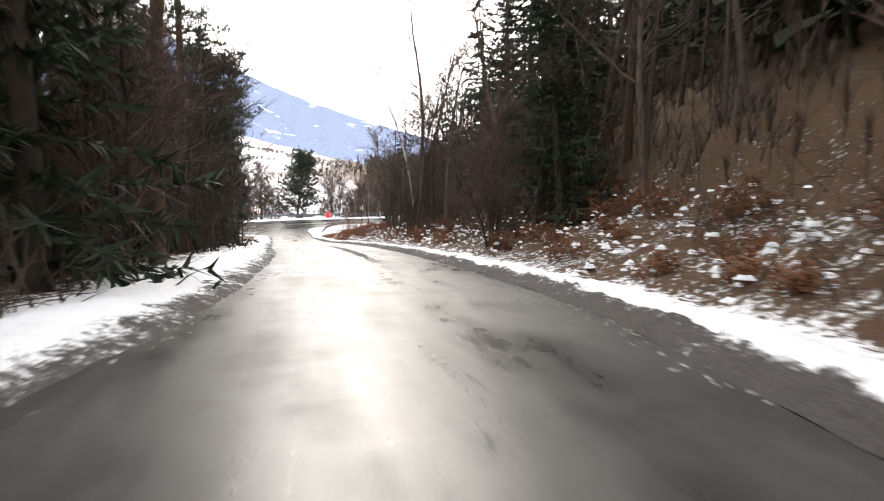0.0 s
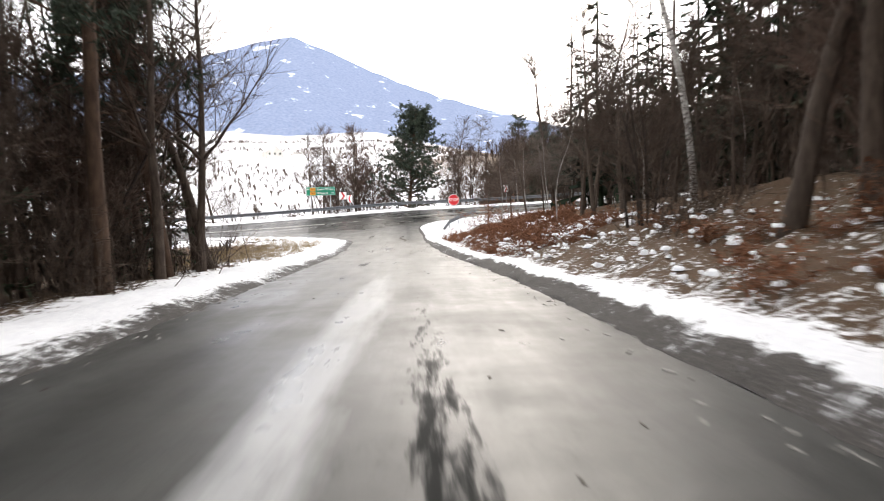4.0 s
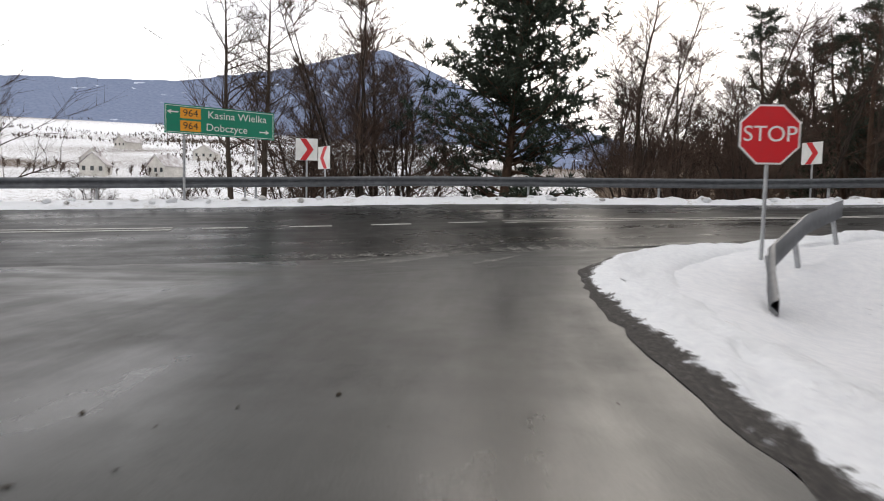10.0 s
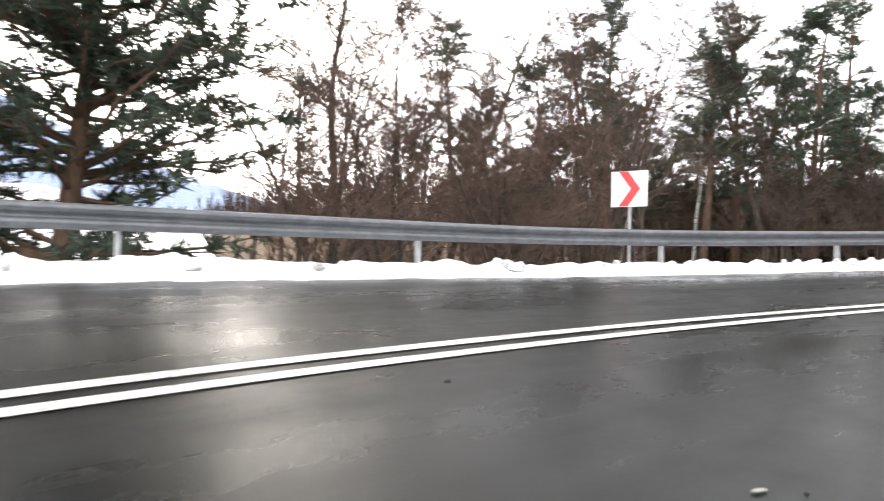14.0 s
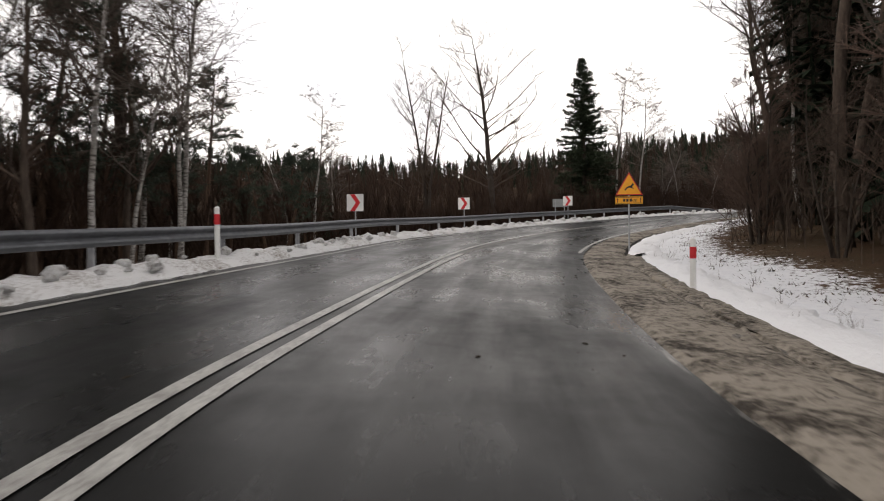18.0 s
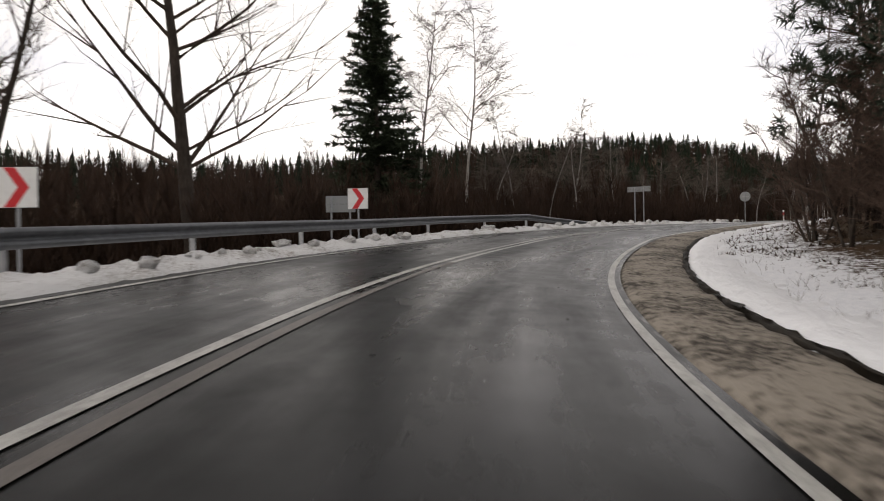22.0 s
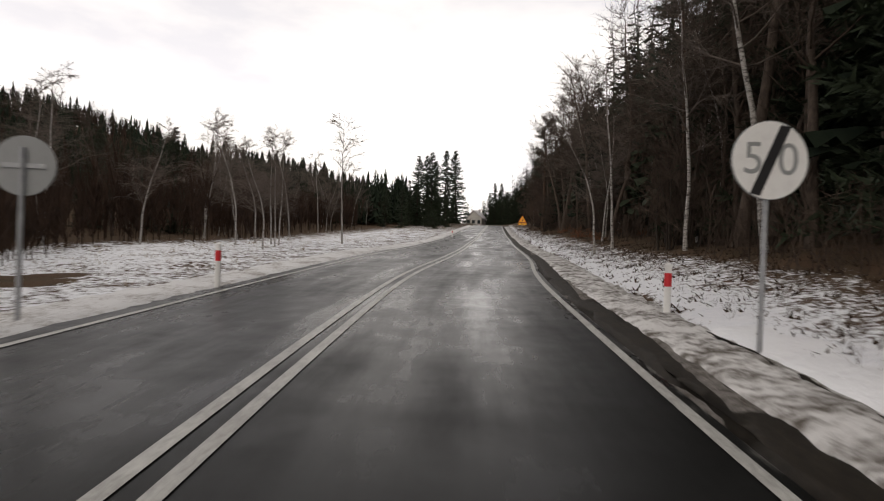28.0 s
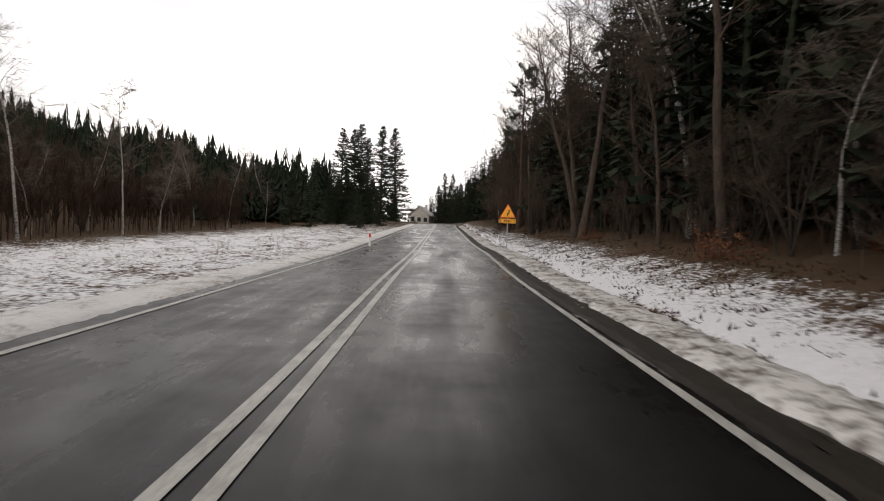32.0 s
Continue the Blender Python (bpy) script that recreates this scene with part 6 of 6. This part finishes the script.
far_wood("distant_wood", wood_points(9500, (30, -420, 240, 190), in_wood, 21), M_WOODF, False, "brown leafless wood covering the hillside", 31, 6.5, 10.5, 1.1, 0.55, 30)
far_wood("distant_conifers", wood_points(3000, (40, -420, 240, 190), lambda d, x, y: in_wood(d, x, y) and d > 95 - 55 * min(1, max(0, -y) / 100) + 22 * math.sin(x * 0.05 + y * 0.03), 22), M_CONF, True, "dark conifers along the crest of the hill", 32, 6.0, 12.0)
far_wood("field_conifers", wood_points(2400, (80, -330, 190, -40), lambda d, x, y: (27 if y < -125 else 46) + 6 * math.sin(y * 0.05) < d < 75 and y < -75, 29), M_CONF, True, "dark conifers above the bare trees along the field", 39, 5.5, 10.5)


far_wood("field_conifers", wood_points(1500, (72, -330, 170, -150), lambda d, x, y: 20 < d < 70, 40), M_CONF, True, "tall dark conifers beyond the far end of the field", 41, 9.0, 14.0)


def in_thicket(d, x, y):
    return 8.5 < d < 37 and math.degrees(math.atan2(x, y - 10)) > 24 and y > -6


far_wood("valley_thicket", wood_points(9000, (20, -10, 130, 70), in_thicket, 24), M_WOODF, False, "brown leafless thicket below the guard rail", 34, 2.5, 5.0, 1.3, 0.18, 48)
far_wood("hedgerow", wood_points(10000, (-520, 60, 60, 720), lambda d, x, y: d > 25 and (math.sin(x * 0.021 + y * 0.013) > 0.80 or math.sin(y * 0.03 - x * 0.01) > 0.90 or (math.sin(x * 0.035 + 1) * math.sin(y * 0.027 + x * 0.006) > 0.86)), 23), M_TWIG, False, "leafless hedgerows crossing the snowy fields", 33, 1.6, 4.5, 2.6, 0.4, 34)

far_wood("field_edge_thicket", wood_points(5200, (70, -210, 130, 10), lambda d, x, y: 17 + max(0, -y - 50) * 0.07 + 2 * math.sin(y * 0.13) < d < 40 and y < 8, 25), M_WOODF, False, "brown leafless thicket along the far edge of the field", 35, 3.5, 7.5, 1.2, 0.3, 36)


def low_growth(d, x, y):
    sy = min(max(y, -75), 21.5)
    l, r_ = float(np.interp(sy, SIDE[:, 0], SIDE[:, 1])) - x, x - float(np.interp(sy, SIDE[:, 0], SIDE[:, 2]))
    if d > -9.5 or (l < 3.2 and r_ < 6):
        return False
    return d > -20 if r_ > 14 else ((3.2 < l < 12 and y < 3) or (6 < r_ < 14 and y < 4))


far_wood("undergrowth", wood_points(14000, (-20, -150, 66, 32), low_growth, 26), M_TWIG, False, "brown leafless undergrowth between the trees", 36, 1.2, 3.4, 1.3, 0.16, 26)
far_wood("hillside_wood", wood_points(5200, (14, 70, 220, 460), lambda d, x, y: d > 30 and 5 + 7 * abs(math.sin(x * 12.9 + y * 7.7)) + 2 * math.sin(y * 0.05) < math.degrees(math.atan2(x, y - 10)) < 27, 27), M_WOODF, False, "dark leafless wood on the slope beyond the valley", 37, 4.0, 12.5, 1.3, 0.6, 24)
far_wood("roadside_thicket", wood_points(5200, (62, -50, 100, 10), lambda d, x, y: min(6.8 + max(0, -y - 20) * 0.5, 19) < d < 20 and y < 8, 28), M_WOODF, False, "low leafless brush behind the snow bank", 38, 1.0, 3.4, 1.3, 0.14, 36)


# ---- slush, debris, dead grass ----
def lump(v, f, x, y, z, lx, ly, h, turn, r):
    """A low uneven mound: a ragged rim on the ground and a few raised points."""
    n = 9
    c, s = math.cos(turn), math.sin(turn)
    base = len(v)
    for ring, up in ((1.0, 0.0), (0.72, 0.75), (0.0, 0.9)):
        for k in range(n if ring else 1):
            a = 2 * math.pi * k / n
            q = ring * r.uniform(0.7, 1.2)
            px, py = lx * q * math.cos(a), ly * q * math.sin(a)
            zz = z(x + px * c - py * s, y + px * s + py * c) if callable(z) else z
            v.append((x + px * c - py * s, y + px * s + py * c, zz + h * up * r.uniform(0.5, 1.2)))
    for k in range(n):
        k2 = (k + 1) % n
        f.append((base + k, base + k2, base + n + k2, base + n + k))
        f.append((base + n + k, base + n + k2, base + 2 * n))


def fan_z(x, y):
    j = np.argpartition((FAN_P[:, 0] - x) ** 2 + (FAN_P[:, 1] - y) ** 2, 4)[:4]
    w = 1 / (0.02 + np.hypot(FAN_P[j, 0] - x, FAN_P[j, 1] - y))
    return float((FAN_P[j, 2] * w).sum() / w.sum())


def side_z(x, y):
    l, r_, z = (float(np.interp(y, SIDE[:, 0], SIDE[:, k])) for k in (1, 2, 3))
    return z + 0.03 * (1 - abs(2 * (x - l) / (r_ - l) - 1))


def slush_streaks():
    r = random.Random(61)
    v, f = [], []
    for side in (0, 1):
        for k in range(260):
            y = r.uniform(-55, 4)
            l, rr = (float(np.interp(y, SIDE[:, 0], SIDE[:, q])) for q in (1, 2))
            x = (l + abs(r.gauss(0, 0.25))) if side == 0 else (rr - abs(r.gauss(0, 0.3)))
            lump(v, f, x, y, side_z(x, y) + 0.003, r.uniform(0.02, 0.06), r.uniform(0.012, 0.03), r.uniform(0.008, 0.02), 1.57 + r.gauss(0, 0.3), r)
    tagged(new("slush", mesh_from("slush", v, f, M_SLUSH, True)), "grey slush streaks churned up at the road edges", "slush", kind="stuff")


slush_streaks()


def mouth_slush():
    """Ragged ridges of slush thrown up where the traffic turns into the main road."""
    r = random.Random(63)
    v, f = [], []
    arcs = (((-5.6, 33.7), (-3.6, 34.5), (-1.2, 35.05), (1.2, 35.45), 0.14, 520), ((-3.0, 35.2), (-1.7, 35.65), (0.0, 36.0), (1.6, 36.3), 0.16, 170),
            ((-3.7, 33.2), (-3.3, 33.6), (-2.9, 34.0), (-2.5, 34.4), 0.10, 120), ((-4.4, 33.4), (-4.0, 33.7), (-3.7, 33.95), (-3.4, 34.1), 0.05, 50), ((-1.9, 32.8), (-1.6, 33.3), (-1.35, 33.7), (-1.1, 34.1), 0.05, 50),
            ((-1.6, 35.1), (-0.9, 35.3), (-0.3, 35.35), (0.4, 35.5), 0.16, 240))
    for a, b, c, e, wide, n in arcs:
        for _ in range(int(n * 2.2)):
            u = r.random() * 3
            k = min(int(u), 2)
            p, q = ((a, b), (b, c), (c, e))[k]
            w = u - k
            x, y = p[0] + (q[0] - p[0]) * w + r.gauss(0, wide * 0.8), p[1] + (q[1] - p[1]) * w + r.gauss(0, wide)
            d, i = main_at(x, y)
            z = on_main(int(i[0]), float(d[0]))[2] if d[0] > -HALF else fan_z(x, y)
            s = r.uniform(0.006, 0.019)
            lump(v, f, x, y, z + 0.003, s * r.uniform(1.0, 3.5), s * 0.8, s * r.uniform(0.2, 0.45), math.atan2(q[1] - p[1], q[0] - p[0]) + r.gauss(0, 0.35), r)
    tagged(new("slush", mesh_from("slush", v, f, M_SLUSH, True)), "grey gritty slush ridges across the mouth of the side road", "slush", kind="stuff")


mouth_slush()


def debris():
    r = random.Random(62)
    v, f = [], []
    for k in range(260):
        y = r.uniform(-50, 26)
        if r.random() < 0.6:
            y = r.uniform(8, 26)
        l, rr = (float(np.interp(min(y, 21.5), SIDE[:, 0], SIDE[:, q])) for q in (1, 2))
        x = r.uniform(l + 0.1, rr - 0.1)
        z = side_z(x, y) if y < 21.3 else fan_z(x, y)
        s = r.choice((0.006, 0.008, 0.012, 0.018))
        lump(v, f, x, y, z + 0.003, s * r.uniform(1, 3), s, s * 0.6, r.uniform(0, 3), r)
    for k in range(90):
        i = sta(r.uniform(JUNC_S - 10, JUNC_S + 80))
        d = r.choice((r.gauss(-3.0, 0.3), r.uniform(-3.2, 3.2)))
        x, y, z = on_main(i, d, 0.003)
        s = r.choice((0.008, 0.012, 0.02))
        lump(v, f, x, y, z, s * r.uniform(1, 3), s, s * 0.6, r.uniform(0, 3), r)
    tagged(new("road_debris", mesh_from("road_debris", v, f, M_DEBRIS)), "bits of bark, leaves and grit on the wet road", "debris", kind="stuff")


debris()


def tufts(name, n, box, keep, mat, label, seed, blades, low, high, wide, flop):
    r = random.Random(seed)
    x0, y0, x1, y1 = box
    xs = np.array([r.uniform(x0, x1) for _ in range(n * 12)])
    ys = np.array([r.uniform(y0, y1) for _ in range(n * 12)])
    d, i = main_at(xs, ys)
    sy = np.clip(ys, SIDE[0, 0], SIDE[-1, 0])
    left, right = np.interp(sy, SIDE[:, 0], SIDE[:, 1]), np.interp(sy, SIDE[:, 0], SIDE[:, 2])
    ok = [k for k in range(len(xs)) if keep(d[k], left[k] - xs[k], xs[k] - right[k], xs[k], ys[k])][:n]
    z = ground_z(xs[ok], ys[ok])[0]
    b = Build()
    for k, zz in zip(ok, z):
        o = Vector((xs[k], ys[k], zz - 0.03))
        for _ in range(blades):
            dr = Vector((r.gauss(0, flop), r.gauss(0, flop), 1)).normalized()
            p = o + Vector((r.gauss(0, 0.06), r.gauss(0, 0.06), 0))
            w = rnd_dir(r) * wide
            b.tri(p - w, p + w, p + dr * r.uniform(low, high))
    return tagged(new(name, b.mesh(name, mat)), label, "grass", kind="stuff")


tufts("dead_grass", 1200, (-22, 5, -4, 30), lambda d, l, r, x, y: d < -6.2 and (1.7 < l < 9) and y > 5 and (y < 22 or x < -9.5), M_STRAW, "yellow dead grass tufts on the snowy corner", 71, 14, 0.15, 0.5, 0.006, 0.6)
tufts("dead_grass", 900, (10, -150, 70, 38), lambda d, l, r, x, y: -5.35 < d < -4.75 and r > 9, M_STRAW, "dead grass along the roadside ditch", 72, 7, 0.05, 0.2, 0.005, 0.8)
tufts("dead_grass", 1300, (62, -150, 92, 0), lambda d, l, r, x, y: 5.2 < d < 17 and (d > 9 or (x * 7 + y * 3) % 5 < 2), M_STRAW, "dead grass poking through the snow of the field", 73, 9, 0.08, 0.35, 0.006, 0.7)
tufts("twigs", 1700, (4, -130, 70, 34), lambda d, l, r, x, y: -10 < d < -5.7 and r > 8, M_TWIG, "twigs and stalks poking through the snow of the bank", 74, 4, 0.08, 0.4, 0.006, 0.9)
tufts("twigs", 900, (0, -60, 12, 28), lambda d, l, r, x, y: 2.2 < r < 7 and d < -8, M_RUST, "dead stalks and leaves on the snowy bank", 75, 6, 0.06, 0.35, 0.008, 0.9)
tufts("twigs", 500, (-24, 38, 40, 52), lambda d, l, r, x, y: 5.3 < d < 9, M_TWIG, "twigs below the guard rail", 76, 6, 0.2, 0.8, 0.006, 0.5)


tufts("leaf_litter", 8500, (46, -135, 62, 12), lambda d, l, r, x, y: -9.8 < d < -5.2 and (d < -6.0 or (x * 13 + y * 7) % 3 < 1.6), M_LITTER, "dead leaves and stalks strewn over the snowy bank", 77, 4, 0.04, 0.18, 0.030, 1.6)
tufts("leaf_litter", 1500, (22, 0, 60, 34), lambda d, l, r, x, y: -9.5 < d < -6.6, M_LITTER, "dead leaves and twigs on the snow below the wood", 78, 4, 0.03, 0.15, 0.020, 1.6)


def road_patch():
    """Broken strip in the mouth where the top layer has come away."""
    r = random.Random(91)
    rows = []
    for k in range(26):
        u = k / 25
        x, y = -1.30 + 0.45 * u - 0.08 * math.sin(u * 7), 24.1 - 3.7 * u
        w = (0.05 + 0.07 * math.sin(math.pi * u)) * r.uniform(0.6, 1.3)
        row = []
        for e in (-1, -0.3, 0.4, 1):
            px, py = x - 0.35 + e * w + r.uniform(-0.03, 0.03), y
            row.append((px, py, (side_z(px, py) if py < 21.3 else fan_z(px, py)) + (0.008 if abs(e) < 1 else 0.005)))
        rows.append(row)
    tagged(new("road_patch", strip("road_patch", rows, M_DEBRIS)), "dark broken strip in the asphalt of the mouth", "road damage", kind="structure")


road_patch()


def snow_mounds():
    """Snow lying on hummocks and low brush of the banks."""
    r = random.Random(81)
    v, f = [], []
    pts = []
    while len(pts) < 1700:
        y = r.uniform(-62, 23) if len(pts) % 3 else r.uniform(0, 22)
        x = float(np.interp(min(y, 21.5), SIDE[:, 0], SIDE[:, 2])) + r.uniform(1.7, 6.5)
        pts.append((x, y))
    a = np.array(pts)
    d, _ = main_at(a[:, 0], a[:, 1])
    z = ground_z(a[:, 0], a[:, 1])[0]
    for (x, y), zz, dd in zip(pts, z, d):
        if dd > -6:
            continue
        s = r.uniform(0.03, 0.13) * (0.9 if y < -4 else 1.0)
        lump(v, f, x, y, zz - 0.05 + (r.random() ** 2 * 0.35 if y < -4 else r.uniform(0.02, 0.22)), s * r.uniform(0.9, 1.6), s, s * r.uniform(0.35, 0.7) + 0.04, r.uniform(0, 3), r)
    tagged(new("snow_mounds", mesh_from("snow_mounds", v, f, M_SNOW, True)), "small mounds of snow on the hummocks of the bank", "snow", kind="stuff")


snow_mounds()


# ---- far houses ----
def house(x, y, turn, w, dp, hw, hr):
    ob = thing("house", "small plastered house with snow-dusted gable roof", "house", "houses in the valley")
    part("wall", poly_bm([(-w / 2, -2), (w / 2, -2), (w / 2, hw), (0, hw + hr), (-w / 2, hw)], -dp / 2, dp / 2), M_PLASTER, ob)
    for s in (-1, 1):
        part("roof", poly_bm([(s * (w / 2 + 0.5), hw - 0.25), (0, hw + hr + 0.12), (0, hw + hr + 0.35), (s * (w / 2 + 0.5), hw)], -dp / 2 - 0.5, dp / 2 + 0.5), M_ROOFS, ob)
    for k in range(3):
        u = -w / 3 + k * w / 3
        part("window", poly_bm(rect(u - 0.5, hw * 0.4, u + 0.5, hw * 0.8), -dp / 2 - 0.04, -dp / 2 + 0.02), M_GLASSD, ob)
    part("chimney", poly_bm(rect(w * 0.15, hw, w * 0.15 + 0.6, hw + hr + 0.8), -0.4, 0.4), M_ROOFS, ob)
    ob.matrix_basis = pose(x, y, gz(x, y), 0, 0, turn)
    return ob


for x, y, t_, w in ((-128, 210, 20, 7), (-112, 222, -15, 7), (-150, 240, 40, 7), (-150, 330, 10, 10), (-210, 360, -20, 9), (-95, 390, 30, 10)):
    house(x, y, t_, w, w * 1.2, 3.4, 3.4)
house(75.6, -232, 170, 5.5, 7, 3.0, 2.4)


def dirt_lump(x, y, s):
    v, f = [], []
    lump(v, f, x, y, gz(x, y) + 0.02, s, s * 0.7, s, 0.4, random.Random(3))
    tagged(new("dirt_clod", mesh_from("dirt_clod", v, f, M_DEBRIS, True)), "black frozen clod of dirt on the snowy corner", "dirt clod")


dirt_lump(0.0, 30.3, 0.14)
